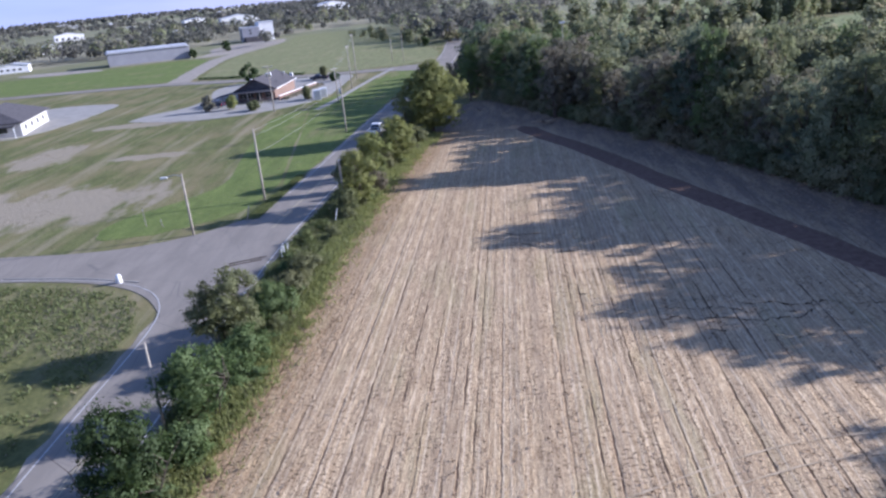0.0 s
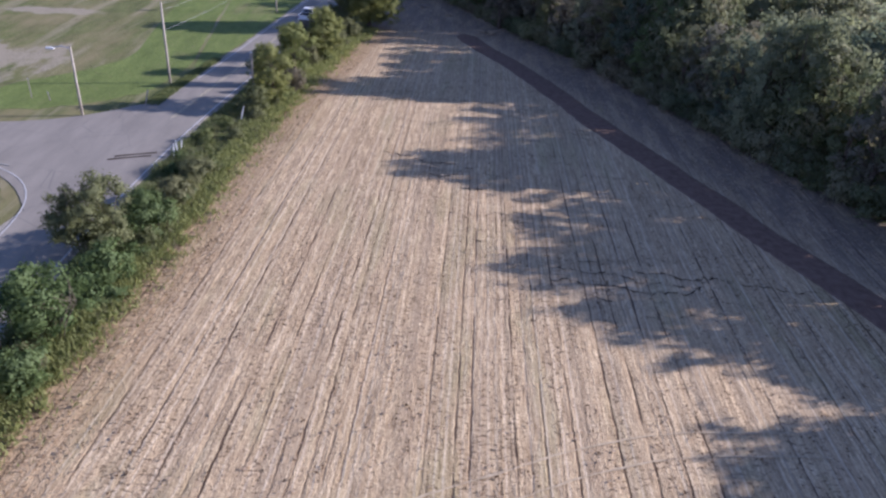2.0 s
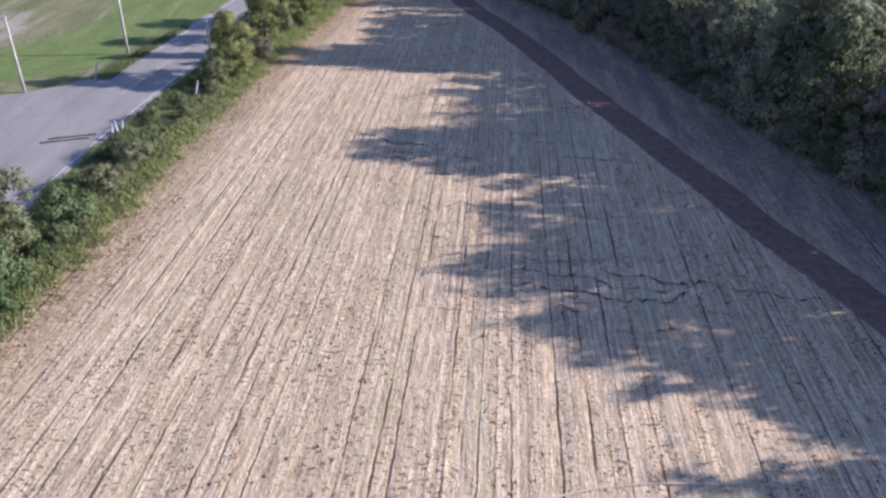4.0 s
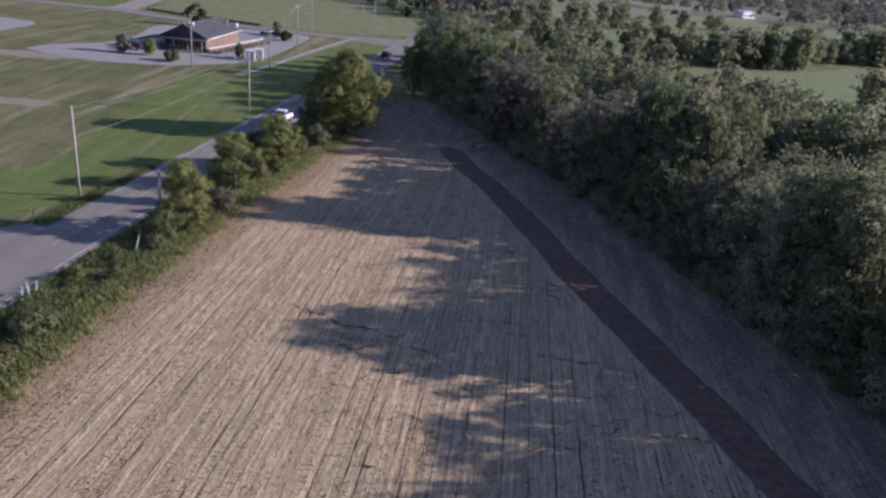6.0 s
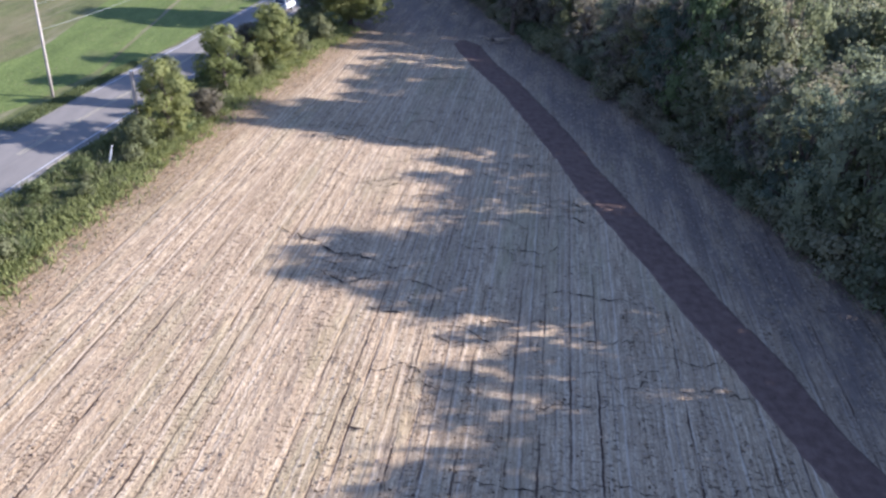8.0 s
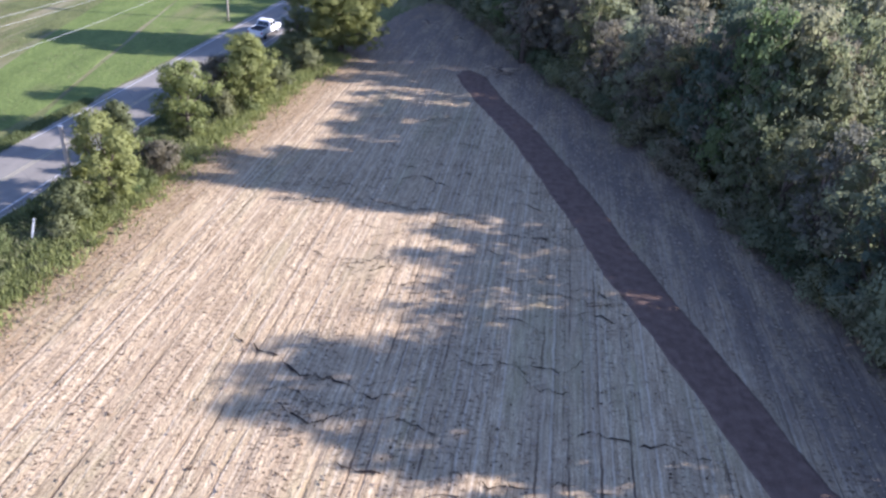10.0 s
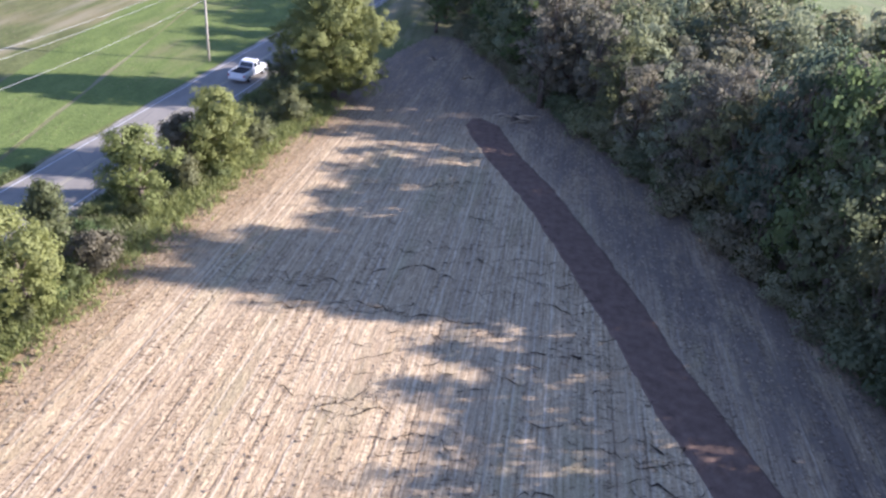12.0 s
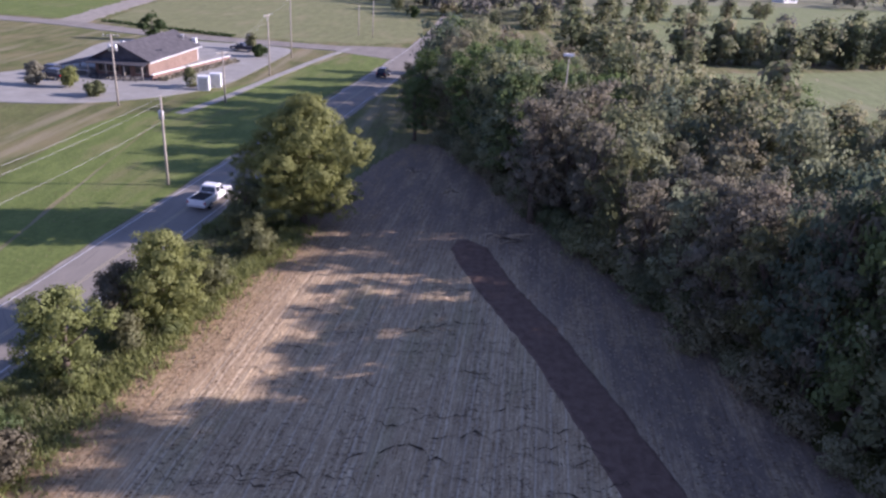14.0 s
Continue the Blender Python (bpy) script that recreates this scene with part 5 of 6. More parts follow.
def wire(a, b, sag, radius=0.009):
    pts = [(a[0] + (b[0] - a[0]) * f, a[1] + (b[1] - a[1]) * f, a[2] + (b[2] - a[2]) * f - 4 * sag * f * (1 - f)) for f in np.linspace(0, 1, 13)]
    bm = tube(bmesh.new(), pts, [radius] * 13, 4)
    me = bpy.data.meshes.new("wire")
    bm.to_mesh(me)
    bm.free()
    me.materials.append(M_wire)
    tagged(new("wire", me), "thin grey overhead wire strung between poles", "wire", "overhead wires")


for za, zb in ((9.0, 9.2), (8.3, 8.6), (6.1, 6.8)):
    wire((-25.8, 92.3, za), (-20.4, 135.2, zb), 0.6, 0.010)
for dx in (-0.5, 0.0, 0.5):
    wire((-20.4 + dx, 135.2, 9.2), (-27.0 + dx, 174.8, 7.7), 0.7)
    wire((-27.0 + dx, 174.8, 7.7), (-26.6 + dx, 199.7, 10.6), 0.5)
for dx in (-1.0, 1.0):
    wire((-26.6, 199.7 + dx, 10.7), (-27.5, 221.0 + dx, 12.3), 0.4)

lamp = thing("street_lamp", -31.0, 79.8, 0, 0, label="pale wooden street lamp pole with a short arm", category="street lamp")
part("pole", tube(bmesh.new(), [(0, 0, -0.2), (0, 0, 3.5), (0.03, 0, 7.1)], [0.14, 0.12, 0.09], 10), M_wood, lamp)
part("arm", tube(bmesh.new(), [(0, 0, 6.85), (-0.8, 0.05, 7.0), (-1.7, 0.1, 6.8)], [0.05, 0.045, 0.04], 8), M_metal, lamp)
part("lamp_head", box(bmesh.new(), -2.35, -1.6, -0.06, 0.26, 6.66, 6.84, 0.05), M_white, lamp, "pale lamp head")

post = thing("post", -14.5, 84.6, 0, 0, label="tall grey weathered square post among roadside bushes", category="post")
part("shaft", box(bmesh.new(), -0.11, 0.11, -0.11, 0.11, -0.1, 6.0, 0.02), M_wood, post)
part("cap", box(bmesh.new(), -0.14, 0.14, -0.14, 0.14, 6.0, 6.08, 0.02), M_metal, post)


def marker(x, y, h, lean, label, mat=M_white, w=0.07):
    e = thing("marker_post", x, y, 0, 0, label=label, category="marker post")
    e.matrix_basis = pose(x, y, 0, 0, lean, 20)
    part("blade", box(bmesh.new(), -w, w, -0.015, 0.015, -0.1, h, 0.008), mat, e)
    part("reflector", box(bmesh.new(), -w * 0.8, w * 0.8, -0.024, -0.016, h - 0.25, h - 0.08), M_metal, e, "small grey reflector plate")


marker(-19.0, 69.9, 1.25, 3, "white plastic marker post at the road edge")
marker(-18.85, 70.6, 1.3, -4, "white plastic marker post at the road edge")
marker(-18.7, 71.2, 1.1, 6, "white plastic marker post at the road edge")
marker(-15.1, 80.2, 1.6, 14, "leaning pale wooden marker stake among weeds", M_white, 0.06)
marker(-25.9, 83.4, 1.9, 16, "leaning pale wooden stake on the verge", M_wood, 0.07)
marker(-38.3, 84.8, 2.2, 0, "thin pale stake in the grass", M_wood, 0.05)
marker(-36.0, 84.0, 1.0, -6, "short pale stake in the grass", M_wood, 0.05)

box_e = thing("utility_pedestal", -33.9, 66.6, 0, 0, label="small rounded white utility pedestal at the junction", category="pedestal")
part("body", tube(bmesh.new(), [(0, 0, -0.05), (0, 0, 0.05), (0, 0, 0.62), (0, 0, 0.82), (0, 0, 0.9)], [0.22, 0.27, 0.27, 0.2, 0.08], 16), M_white, box_e)
part("base", box(bmesh.new(), -0.34, 0.34, -0.34, 0.34, -0.05, 0.06, 0.02), M_concrete, box_e)


# pale branches left lying at the narrow end of the field
rb = random.Random(4)
for x, y, length, n in ((15.2, 126.4, 3.4, 16), (9.2, 139.3, 1.8, 5), (4.9, 145.5, 1.6, 4)):
    brush = thing("brush_pile", x, y, 0.05, 0, label="pile of pale dry branches on the bare soil", category="brush pile")
    for k in range(n):
        a, d = rb.uniform(-0.5, 0.5) + (math.pi if k % 2 else 0), length * rb.uniform(0.35, 0.6)
        ox, oy, z = rb.uniform(-0.3, 0.3) * length, rb.uniform(-0.5, 0.5), 0.06 + 0.035 * k
        pts = [(ox, oy, z), (ox + math.cos(a) * d * 0.5, oy + math.sin(a) * d * 0.5, z + rb.uniform(0, 0.25)), (ox + math.cos(a + 0.2) * d, oy + math.sin(a + 0.2) * d, z + rb.uniform(-0.02, 0.3))]
        part("branch", tube(bmesh.new(), pts, [0.07, 0.05, 0.025], 6), M_track if k % 3 else M_bark, brush)
flood = thing("flood_lamp", 19.9, 136.5, 0, 0, label="slim grey lamp pole rising out of the wood", category="lamp pole")
part("pole", tube(bmesh.new(), [(0, 0, -0.2), (0, 0, 8), (0, 0, 15.7)], [0.12, 0.09, 0.06], 8), M_wood, flood)
part("lamp_head", box(bmesh.new(), -0.55, 0.45, -0.2, 0.2, 15.68, 15.94, 0.06), M_white, flood, "white lamp head")


# ---- buildings ----
def gable_building(name, x, y, turn, w, d, eave, ridge, wall_mat, roof_mat, label, over=0.4, windows=(), door=None, rib=0, ridge_at=0.5, hip=0.0, category="building"):
    """A building with its near front corner line on local y = 0, w along x, d along y; the ridge runs along y."""
    e = thing(name, x, y, ground_z(x, y), turn, label=label, category=category)
    bm = bmesh.new()
    prof = [(0, -0.3), (w, -0.3), (w, eave), (w * ridge_at, eave if hip else ridge), (0, eave)]
    f0 = [bm.verts.new((a, 0, b)) for a, b in prof]
    f1 = [bm.verts.new((a, d, b)) for a, b in prof]
    bm.faces.new(f0), bm.faces.new(f1[::-1])
    for i in range(5):
        bm.faces.new((f0[(i + 1) % 5], f0[i], f1[i], f1[(i + 1) % 5]))
    bmesh.ops.recalc_face_normals(bm, faces=bm.faces[:])
    part("wall", bm, wall_mat, e)
    if hip:
        bm = bmesh.new()
        lo = [bm.verts.new(c) for c in ((-over, -over, eave - 0.05), (w + over, -over, eave - 0.05), (w + over, d + over, eave - 0.05), (-over, d + over, eave - 0.05))]
        up = [bm.verts.new((*v.co[:2], eave + 0.14)) for v in lo]
        r0, r1 = bm.verts.new((w / 2, hip - over, ridge)), bm.verts.new((w / 2, d + over - hip, ridge))
        bm.faces.new(lo[::-1])
        for i in range(4):
            bm.faces.new((lo[i], lo[(i + 1) % 4], up[(i + 1) % 4], up[i]))
        for q in ((up[0], up[1], r0), (up[1], up[2], r1, r0), (up[2], up[3], r1), (up[3], up[0], r0, r1)):
            bm.faces.new(q)
        bmesh.ops.recalc_face_normals(bm, faces=bm.faces[:])
        part("roof", bm, roof_mat, e)
    for side in () if hip else (0, 1):
        bm = bmesh.new()
        ex = -over if side == 0 else w + over
        run = w * ridge_at if side == 0 else w * (1 - ridge_at)
        drop = (ridge - eave) * over / run
        lo, hi = (ex, eave - drop + 0.03), (w * ridge_at, ridge + 0.03)
        cs = []
        for yy in (-over, d + over):
            for px, pz in (lo, hi):
                cs += [bm.verts.new((px, yy, pz)), bm.verts.new((px, yy, pz + 0.18))]
        for q in ((0, 2, 3, 1), (4, 5, 7, 6), (1, 3, 7, 5), (0, 4, 6, 2), (0, 1, 5, 4), (2, 6, 7, 3)):
            bm.faces.new([cs[k] for k in q])
        bmesh.ops.recalc_face_normals(bm, faces=bm.faces[:])
        part("roof", bm, roof_mat, e)
    for face, a, z0, z1, ww in windows:
        win = bmesh.new()
        if face == "front":
            box(win, a, a + ww, -0.05, 0.05, z0, z1)
            o = part("window", win, M_glass, e, "dark window")
            part("frame", box(bmesh.new(), a - 0.08, a + ww + 0.08, -0.09, -0.02, z0 - 0.1, z0 - 0.01), M_white, o)
        else:
            sx = w if face == "right" else 0
            box(win, sx - 0.05, sx + 0.05, a, a + ww, z0, z1)
            o = part("window", win, M_glass, e, "dark window")
            part("frame", box(bmesh.new(), sx - 0.09, sx + 0.09, a - 0.08, a + ww + 0.08, z0 - 0.1, z0 - 0.01), M_white, o)
    if door:
        a, ww, zz = door
        o = part("door", box(bmesh.new(), a, a + ww, -0.07, 0.05, 0, zz), M_glass, e, "dark front door")
        part("frame", box(bmesh.new(), a - 0.1, a + ww + 0.1, -0.10, -0.01, zz, zz + 0.12), M_white, o)
    for i in range(rib):
        a = w * (i + 0.5) / rib
        part("panel_rib", box(bmesh.new(), a - 0.06, a + 0.06, -0.03, 0.02, 0, eave - 0.05), M_siding, e)
    return e


shop = gable_building("restaurant", -54.6, 190.0, -3, 9.6, 21.0, 3.0, 5.4, M_brick, M_roof_dark, "low brick restaurant with a dark shingled gable roof", 0.7, category="restaurant")
part("side_wall", box(bmesh.new(), 9.58, 9.64, 0.1, 20.9, 0.0, 2.75), M_brick_sunlit, shop, "pinkish brick side wall in a painted sunlit tone")
part("fascia", box(bmesh.new(), 10.28, 10.36, -0.7, 21.7, 2.62, 2.84), M_white, shop, "white fascia board")
part("gutter", tube(bmesh.new(), [(10.42, -0.6, 2.80), (10.42, 21.6, 2.80)], [0.07, 0.07], 6), M_metal, shop)
# roof-dark panel over the gable wall: the front's shade put into colour
front = bmesh.new()
gv = [front.verts.new(c) for c in ((-0.3, -0.06, 2.72), (9.9, -0.06, 2.72), (4.8, -0.06, 5.25), (-0.3, 0.0, 2.72), (9.9, 0.0, 2.72), (4.8, 0.0, 5.25))]
for q in ((0, 1, 2), (5, 4, 3), (0, 3, 4, 1), (1, 4, 5, 2), (2, 5, 3, 0)):
    front.faces.new([gv[k] for k in q])
part("gable_front", front, M_roof_dark, shop, "gable front with its shade painted dark")
for a, ww in ((0.6, 1.7), (2.6, 1.5), (7.2, 1.9)):
    o = part("window", box(bmesh.new(), a, a + ww, -0.10, -0.02, 0.8, 2.3), M_glass, shop, "dark window")
    part("frame", box(bmesh.new(), a - 0.08, a + ww + 0.08, -0.14, -0.08, 0.68, 0.79), M_wood, o)
    part("mullion", box(bmesh.new(), a + ww / 2 - 0.04, a + ww / 2 + 0.04, -0.13, -0.09, 0.8, 2.3), M_wood, o)
o = part("door", box(bmesh.new(), 4.7, 6.2, -0.10, -0.02, 0, 2.25), M_glass, shop, "dark double front door")
part("frame", box(bmesh.new(), 4.6, 6.3, -0.14, -0.08, 2.26, 2.38), M_wood, o)
porch = bmesh.new()
pv = [porch.verts.new(c) for c in ((-0.4, -2.6, 2.35), (10.0, -2.6, 2.35), (10.0, -0.07, 2.75), (-0.4, -0.07, 2.75), (-0.4, -2.6, 2.5), (10.0, -2.6, 2.5), (10.0, -0.07, 2.9), (-0.4, -0.07, 2.9))]
for q in ((3, 2, 1, 0), (4, 5, 6, 7), (0, 1, 5, 4), (1, 2, 6, 5), (2, 3, 7, 6), (3, 0, 4, 7)):
    porch.faces.new([pv[k] for k in q])
part("porch_roof", porch, M_roof_dark, shop)
for a in (0.0, 3.2, 6.4, 9.6):
    part("porch_post", box(bmesh.new(), a - 0.09, a + 0.09, -2.5, -2.32, 0, 2.36, 0.02), M_wood, shop)
wing = bmesh.new()
wv = [wing.verts.new(c) for c in ((-6.6, -2.0, 1.2), (-0.02, -2.0, 2.5), (-0.02, 6.0, 2.5), (-6.6, 6.0, 1.2), (-6.6, -2.0, 1.36), (-0.02, -2.0, 2.66), (-0.02, 6.0, 2.66), (-6.6, 6.0, 1.36))]
for q in ((3, 2, 1, 0), (4, 5, 6, 7), (0, 1, 5, 4), (1, 2, 6, 5), (2, 3, 7, 6), (3, 0, 4, 7)):
    wing.faces.new([wv[k] for k in q])
part("side_porch_roof", wing, M_roof_dark, shop, "low sloping dark side porch roof")
for a, b, c in ((-6.3, -1.8, 1.2), (-3.2, -1.8, 1.8), (-6.3, 5.8, 1.2), (-3.2, 5.8, 1.8)):
    part("porch_post", box(bmesh.new(), a - 0.1, a + 0.1, b - 0.1, b + 0.1, 0, c), M_wood, shop)
part("porch_rail", box(bmesh.new(), -6.3, -0.1, -1.86, -1.78, 0.85, 0.95, 0.01), M_white, shop, "pale porch rail")
for k in range(11):
    part("baluster", box(bmesh.new(), -6.0 + 0.56 * k, -5.94 + 0.56 * k, -1.85, -1.79, 0.0, 0.85), M_wood, shop)
for a, b in ((2.2, 6.0), (7.4, 19.4)):
    part("vent", tube(bmesh.new(), [(a, b, 3.4), (a, b, 4.9), (a, b, 5.05)], [0.3, 0.3, 0.42], 10), M_metal, shop, "grey metal roof vent")
part("chimney", box(bmesh.new(), 8.6, 9.4, 21.02, 21.7, 0, 4.3, 0.03), M_white, shop, "pale rear flue stack")
for k in range(5):
    a, b = 1.2 + 1.9 * k, -1.6 - 0.25 * (k % 2)
    tab = thing("picnic_table", -54.6 + a, 190.0 + b - 1.6, 0, 12 * k, label="dark wooden picnic table before the restaurant", category="table", group="picnic tables")
    part("tabletop", box(bmesh.new(), -0.75, 0.75, -0.38, 0.38, 0.70, 0.75, 0.01), M_roof_dark, tab)
    for sd in (-0.62, 0.62):
        part("bench", box(bmesh.new(), -0.75, 0.75, sd - 0.13, sd + 0.13, 0.42, 0.46, 0.01), M_roof_dark, tab)
        part("leg", box(bmesh.new(), sd - 0.04, sd + 0.04, -0.66, 0.66, 0.0, 0.07, 0.01), M_roof_dark, tab)
        part("leg", box(bmesh.new(), sd - 0.04, sd + 0.04, -0.06, 0.06, 0.06, 0.70, 0.01), M_roof_dark, tab)
        part("brace", box(bmesh.new(), sd - 0.03, sd + 0.03, -0.66, 0.66, 0.36, 0.42, 0.01), M_roof_dark, tab)
wall_e = thing("low_wall", -43.6, 187.4, 0, -13, label="low brown brick wall with a white capping beside the restaurant", category="wall")
part("wall", box(bmesh.new(), -0.15, 0.15, 0, 25, -0.1, 1.0), M_brick, wall_e)
part("capping", box(bmesh.new(), -0.22, 0.22, -0.1, 25.1, 1.0, 1.12, 0.02), M_white, wall_e)
for x, y in ((-33.2, 183.2), (-32.2, 186.2)):
    sk = thing("storage_container", x, y, 0, 12, label="white metal storage box at the edge of the lot", category="container", group="storage boxes")
    part("body", box(bmesh.new(), -0.9, 0.9, -0.8, 0.8, 0.0, 2.2, 0.05), M_white, sk)
    part("lid", box(bmesh.new(), -0.96, 0.96, -0.86, 0.86, 2.2, 2.32, 0.04), M_white, sk)
    part("door", box(bmesh.new(), -0.7, 0.7, -0.84, -0.80, 0.2, 2.0, 0.01), M_metal, sk)

# front wall kept grey for its shade, the end wall white
shed = gable_building("storage_shed", -161.0, 359.0, 25.0, 37.5, 18.0, 6.0, 6.1, M_siding, M_roof_pale, "long metal storage shed, front greyed for shade, pale roof", 0.5, rib=0, door=None, category="shed")
part("ridge_block", box(bmesh.new(), 0.0, 37.5, 3.0, 15.0, 6.34, 7.1, 0.5), M_roof_pale, shed)
part("end_panel", box(bmesh.new(), 37.5, 37.6, 0.0, 18.0, 0.0, 5.8), M_white, shed, "white end wall")
for k in range(1, 16):
    part("panel_seam", box(bmesh.new(), 37.5 * k / 16 - 0.04, 37.5 * k / 16 + 0.04, -0.025, 0.01, 0, 5.8), M_siding, shed)
part("base_strip", box(bmesh.new(), 0.0, 37.5, -0.05, 0.01, 0, 0.5), M_concrete, shed, "pale concrete base strip")
mill = thing("farm_building", -126, 476, 0, 22, label="tall white blocky building among distant trees", category="building")
# left block greyed: the white building's dimmer face put into colour
part("wall", box(bmesh.new(), 0, 11, 0, 12, -1, 8.5), M_siding, mill)
part("tower", box(bmesh.new(), 11, 20, 1, 16, -1, 11.0), M_white, mill, "taller white block")
part("roof", box(bmesh.new(), -0.3, 10.98, -0.3, 12.3, 8.5, 8.9), M_roof_pale, mill)
part("tower_roof", box(bmesh.new(), 10.98, 20.3, 0.7, 16.3, 11.0, 11.4), M_roof_pale, mill)
for k in range(2):
    part("window", box(bmesh.new(), 4.5, 5.7, -0.08, 0.02, 4.6 + 1.8 * k, 5.6 + 1.8 * k), M_glass, mill)
part("porch", box(bmesh.new(), 1, 13, -5, 0, -1, 3.0), M_roof_dark, mill, "dark low porch")

house = gable_building("house", -110.6, 161.6, 14, 14, 23, 3.0, 6.2, M_clapboard, M_roof_dark, "long greyish white house with a dark hipped roof", 0.8, hip=6.5,
                       windows=[("front", 1.5, 1, 2.4, 1.6), ("front", 8.5, 1, 2.4, 2.6)] + [("right", 3 + 5 * i, 1, 2.1, 1.2) for i in range(4)], door=(5.2, 1.2, 2.1), category="house")
part("porch_roof", box(bmesh.new(), 0.5, 13.5, -2.8, -0.82, 2.5, 2.7, 0.03), M_roof_dark, house)
for a in (0.8, 5.0, 9.2, 13.2):
    part("porch_post", box(bmesh.new(), a - 0.1, a + 0.1, -2.7, -2.5, 0, 2.5), M_white, house)
patch("house_yard", [(-140, 152), (-96, 160), (-92, 176), (-92, 210), (-112, 214), (-140, 190)], 0.024, M_concrete, 0.03, 2, label="pale concrete yard round the house", category="yard", kind="structure")

for x, y, w, d, h, turn, pale in FAR_BUILDINGS:
    gable_building("far_building", x, y, turn, w, d, h, h + 0.14 * w * 0.6, M_roof_pale if pale else M_white, M_roof_pale, "far white building among woods and fields", 0.4,
                   windows=[("front", w * k / 5 + 1, 1.2, h * 0.6, w / 12) for k in range(4)])
tower = thing("water_tower", 652, 3400, 0, 0, label="far water tower on the horizon", category="water tower")
part("tank", tube(bmesh.new(), [(0, 0, 34), (0, 0, 36), (0, 0, 41), (0, 0, 46), (0, 0, 48)], [3, 9, 12, 9, 2], 16), M_siding, tower)
for i in range(4):
    a, b = 8 * math.cos(i * math.pi / 2), 8 * math.sin(i * math.pi / 2)
    part("leg", tube(bmesh.new(), [(a, b, -3), (a, b, 38)], [1.0, 0.9], 6), M_siding, tower)


# ---- vehicles ----
def vehicle(x, y, turn, paint, label, pickup=True, name="pickup_truck", category="pickup truck"):
    """Nose along local +y."""
    e = thing(name, x, y, 0.05, turn, label=label, category=category)
    L, W = (5.6, 1.95) if pickup else (4.6, 1.8)
    prof = [(-L / 2, 0.45), (-L / 2, 1.05), (-L / 2 + 0.1, 1.12), (L / 2 - 1.2, 1.12), (L / 2 - 0.15, 1.0), (L / 2, 0.8), (L / 2, 0.45)]
    bm = bmesh.new()
    a = [bm.verts.new((-W / 2, p, q)) for p, q in prof]
    b = [bm.verts.new((W / 2, p, q)) for p, q in prof]
    bm.faces.new(a), bm.faces.new(b[::-1])
    for i in range(len(prof)):
        j = (i + 1) % len(prof)
        bm.faces.new((a[j], a[i], b[i], b[j]))
    bmesh.ops.recalc_face_normals(bm, faces=bm.faces[:])
    bmesh.ops.bevel(bm, geom=[k for k in bm.edges], offset=0.05, segments=2, affect="EDGES")
    part("body", bm, paint, e)
    y0, y1 = (-0.45, 1.55) if pickup else (-1.9, 1.1)
    cab = bmesh.new()
    box(cab, -W / 2 + 0.08, W / 2 - 0.08, y0, y1, 1.08, 1.78)
    for v in cab.verts:
        if v.co.z > 1.5:
            v.co.x *= 0.84
            v.co.y = v.co.y + (0.25 if v.co.y < (y0 + y1) / 2 else -0.6)
    bmesh.ops.bevel(cab, geom=[k for k in cab.edges], offset=0.05, segments=2, affect="EDGES")
    part("cab", cab, paint, e)
    half, top = W / 2 - 0.08, (W / 2 - 0.08) * 0.84

    def pane(name, corners, label):
        """A thin glass plate proud of the cab, from four corners in order and their outward side."""
        bm = bmesh.new()
        c = [Vector(k) for k in corners]
        out = (c[1] - c[0]).cross(c[3] - c[0]).normalized() * 0.015
        lo, up = [bm.verts.new(k - out) for k in c], [bm.verts.new(k + out) for k in c]
        bm.faces.new(up), bm.faces.new(lo[::-1])
        for i in range(4):
            bm.faces.new((lo[i], lo[(i + 1) % 4], up[(i + 1) % 4], up[i]))
        bmesh.ops.recalc_face_normals(bm, faces=bm.faces[:])
        part(name, bm, M_glass, e, label)

    def at_z(z, low, high):
        return low + (high - low) * (z - 1.08) / 0.70
    za, zb = 1.18, 1.66
    pane("rear_window", [(-at_z(za, half, top) + 0.12, at_z(za, y0, y0 + 0.25), za), (at_z(za, half, top) - 0.12, at_z(za, y0, y0 + 0.25), za), (at_z(zb, half, top) - 0.12, at_z(zb, y0, y0 + 0.25), zb), (-at_z(zb, half, top) + 0.12, at_z(zb, y0, y0 + 0.25), zb)], "dark rear window")
    pane("windscreen", [(at_z(za, half, top) - 0.1, at_z(za, y1, y1 - 0.6), za), (-at_z(za, half, top) + 0.1, at_z(za, y1, y1 - 0.6), za), (-at_z(zb, half, top) + 0.1, at_z(zb, y1, y1 - 0.6), zb), (at_z(zb, half, top) - 0.1, at_z(zb, y1, y1 - 0.6), zb)], "dark windscreen")
    mid = (y0 + y1) / 2
    for sx in (-1, 1):
        for ya, yb, yc, yd in ((at_z(za, y0, y0 + 0.25) + 0.15, mid - 0.08, mid - 0.08, at_z(zb, y0, y0 + 0.25) + 0.12), (mid + 0.05, at_z(za, y1, y1 - 0.6) - 0.15, at_z(zb, y1, y1 - 0.6) - 0.1, mid + 0.05)):
            pane("side_window", [(sx * at_z(za, half, top), ya, za), (sx * at_z(za, half, top), yb, za), (sx * at_z(zb, half, top), yc, zb), (sx * at_z(zb, half, top), yd, zb)], "dark side window")
        part("mirror", box(bmesh.new(), sx * (W / 2 + 0.05) - 0.09, sx * (W / 2 + 0.05) + 0.09, y1 - 0.55, y1 - 0.42, 1.10, 1.28, 0.02), paint, e)
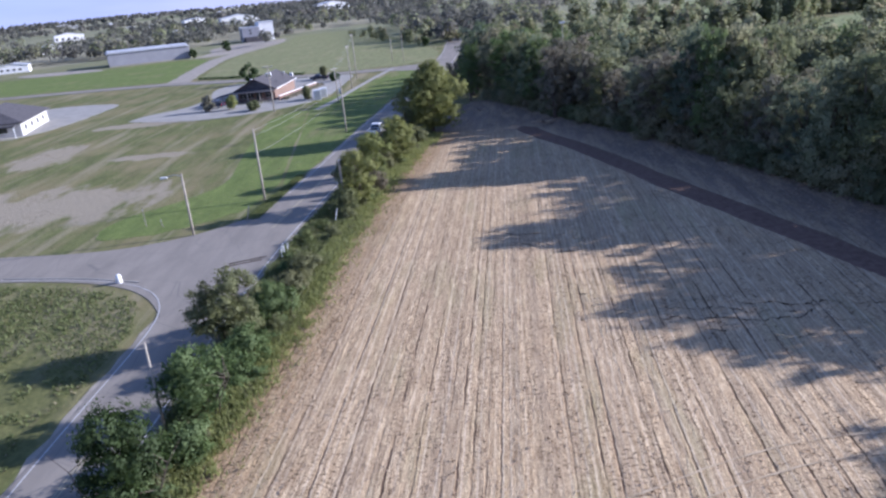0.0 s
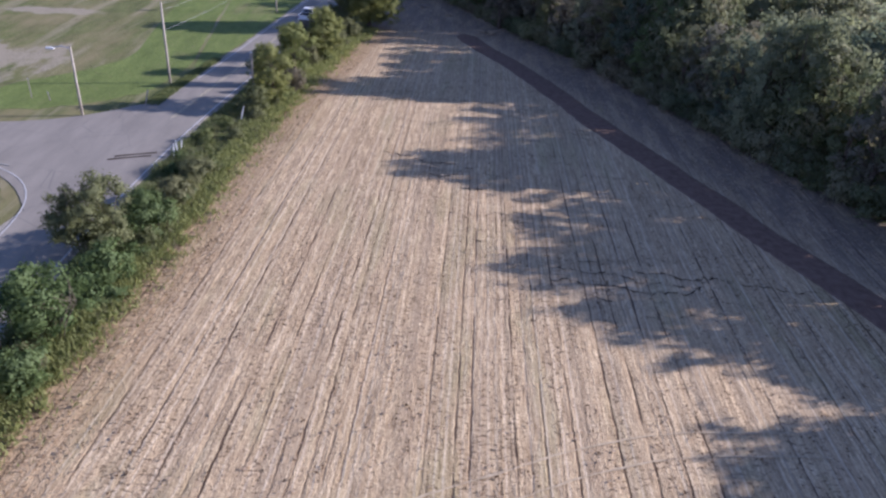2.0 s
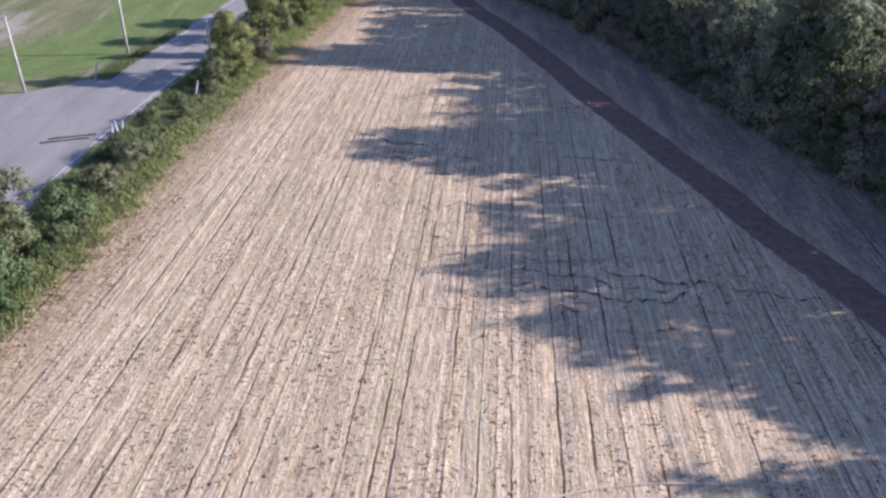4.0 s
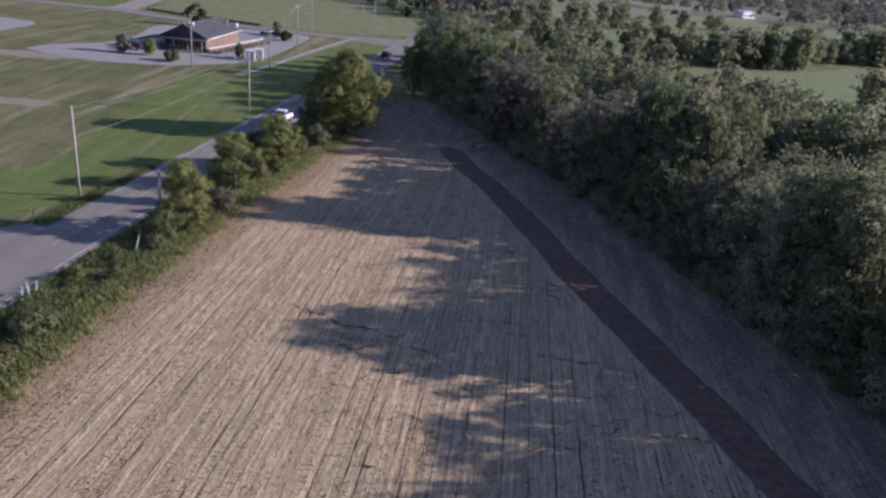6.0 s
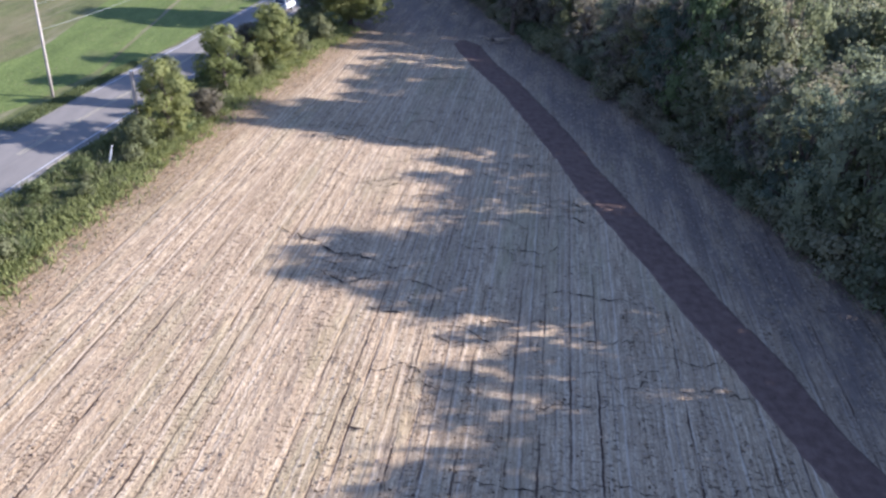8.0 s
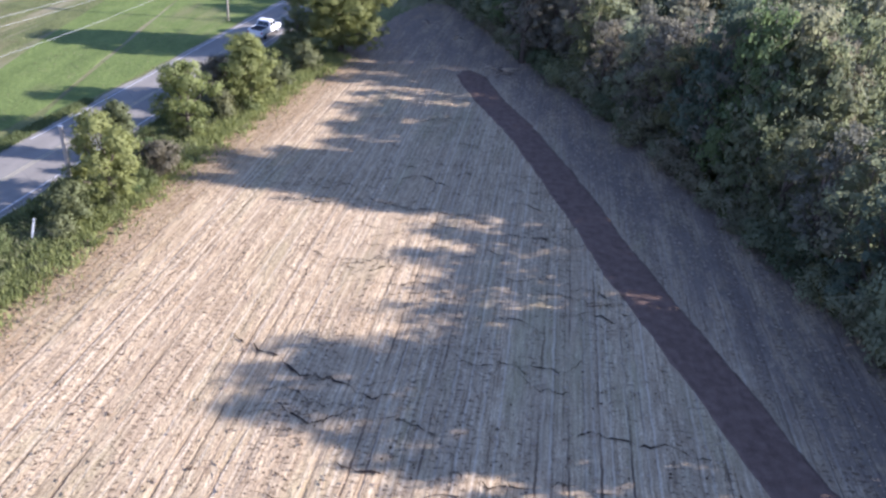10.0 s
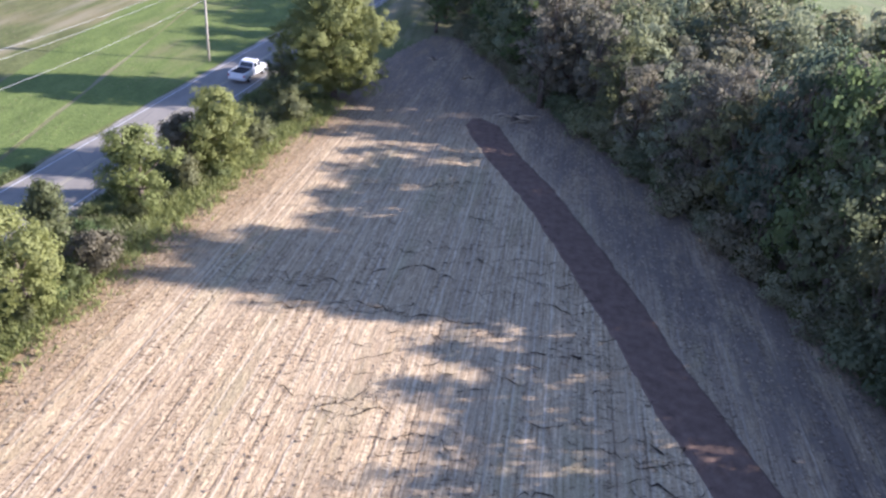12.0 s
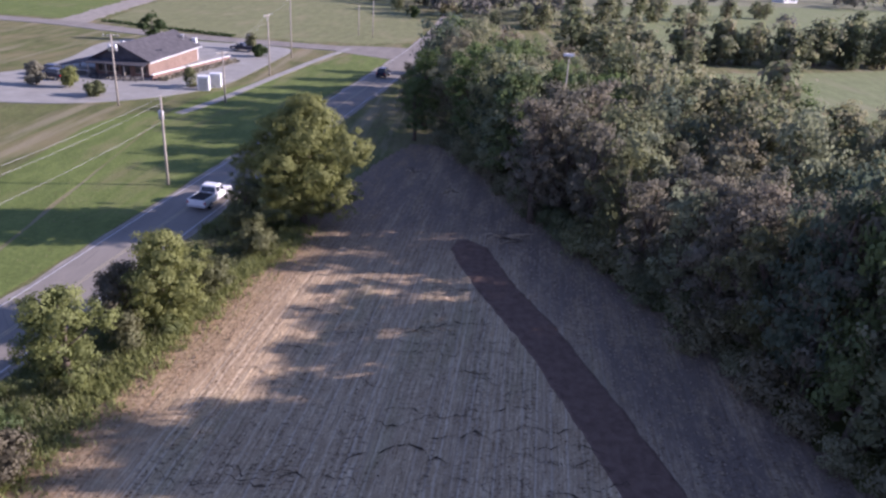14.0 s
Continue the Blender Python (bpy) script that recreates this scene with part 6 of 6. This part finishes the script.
    for yy, nm in ((-L / 2 - 0.05, "rear_bumper"), (L / 2 + 0.02, "front_bumper")):
        part(nm, box(bmesh.new(), -W / 2 + 0.05, W / 2 - 0.05, yy - 0.06, yy + 0.06, 0.42, 0.60, 0.03), M_metal if pickup else paint, e)
    if pickup:
        part("bed", box(bmesh.new(), -W / 2 + 0.16, W / 2 - 0.16, -L / 2 + 0.17, y0 - 0.06, 1.09, 1.135), M_rubber, e, "dark open load bed")
        for sx in (-1, 1):
            part("bed_rail", box(bmesh.new(), sx * (W / 2 - 0.1) - 0.05, sx * (W / 2 - 0.1) + 0.05, -L / 2 + 0.05, y0 - 0.02, 1.10, 1.20, 0.02), paint, e)
        part("tailgate", box(bmesh.new(), -W / 2 + 0.2, W / 2 - 0.2, -L / 2 - 0.02, -L / 2 + 0.04, 0.66, 1.16, 0.015), paint, e)
    for sx in (-1, 1):
        part("tail_light", box(bmesh.new(), sx * (W / 2 - 0.12) - 0.09, sx * (W / 2 - 0.12) + 0.09, -L / 2 - 0.015, -L / 2 + 0.03, 0.75, 1.0), M_red, e)
        part("headlight", box(bmesh.new(), sx * (W / 2 - 0.25) - 0.18, sx * (W / 2 - 0.25) + 0.18, L / 2 - 0.04, L / 2 + 0.015, 0.62, 0.78), M_white, e)
        for yy in (-L * 0.31, L * 0.31):
            wh = new("wheel")
            wh.parent = e
            wh.matrix_basis = pose(sx * (W / 2 - 0.1), yy, 0.36)
            part("tyre", tube(bmesh.new(), [(-0.12, 0, 0), (-0.09, 0, 0), (0.09, 0, 0), (0.12, 0, 0)], [0.31, 0.36, 0.36, 0.31], 16), M_rubber, wh)
            part("rim", tube(bmesh.new(), [(-0.125, 0, 0), (0.125, 0, 0)], [0.2, 0.2], 12), M_metal, wh)
    return e


vehicle(-14.5, 131.0, -8, M_car_white, "white pickup truck driving along the road")
vehicle(-6.0, 206.0, -8, M_car_dark, "dark car driving along the road", False, "car", "car")
vehicle(-39.2, 225.5, 80, M_car_dark, "dark pickup truck parked behind the restaurant")
for x, y in ((-61.0, 187.0), (-58.8, 183.6)):
    vehicle(x, y, 75, M_car_dark, "dark car parked beside the restaurant", False, "car", "car")

# ---- planting round the restaurant ----
for seed, x, y, h, r, leaf, label, nm in ((61, -58.8, 178.4, 3.9, 1.2, L_grey, "small thin grey-green tree on the lot edge", "tree"), (62, -53.2, 178.2, 3.3, 1.2, L_yellow, "small yellowing tree on the lot edge", "tree"), (63, -46.6, 173.4, 1.9, 1.6, L_olive, "low rounded olive green shrub on the lot edge", "bush"),
                                  (64, -61.8, 232.0, 6.6, 2.7, L_dark, "dark green rounded tree behind the restaurant", "tree"), (65, -34.0, 219.5, 2.2, 1.7, L_dark, "low rounded dark shrub on the lot edge", "bush"), (66, -38.4, 228.8, 3.6, 1.0, L_olive, "slender olive green tree behind the restaurant", "tree"), (67, -8.8, 317.5, 4.4, 1.5, L_dark, "small dark conical tree in the hayfield", "tree"), (68, -125.0, 374.0, 4.4, 2.4, L_dark, "dark rounded tree beside the storage shed", "tree"), (69, -118, 408, 6, 3, L_dark, "dark leafy tree in the gravel yard", "tree"), (70, -36, 184.5, 3.4, 1.0, L_olive, "slim young tree on the lot edge", "tree"), (71, -112, 492, 7, 3.5, L_woods, "leafy tree beside the tall white building", "tree")):
    t = make_tree(nm, seed, h, r, 0.3, leaf, 8, 120, 14, 0.26, 0.28, label=label, category=nm)
    t.matrix_basis = pose(x, y, ground_z(x, y), 0, 0, seed * 31 % 360)
f = rng.uniform(0, 1, 700)
bed = np.c_[-43.0 + 5.6 * f + rng.uniform(0, 1.5, 700), 187.6 + 24.0 * f, rng.uniform(0.05, 0.7, 700)]
tagged(quads_object("flower_bed_plants", leaf_quads(rng, bed, 0.3), L_brown), "low brownish shrubs along the restaurant wall", "shrubs", kind="stuff")
p = np.c_[np.linspace(-86, -48, 700), np.interp(np.linspace(-86, -48, 700), [-86, -48], [259, 246.0])] + rng.normal(size=(700, 2)) * 0.5
tagged(quads_object("hedge", leaf_quads(rng, np.c_[p, rng.uniform(0.05, 0.6, 700)], 0.34), L_dark), "low dark hedge along the crossing road", "hedge", kind="stuff")
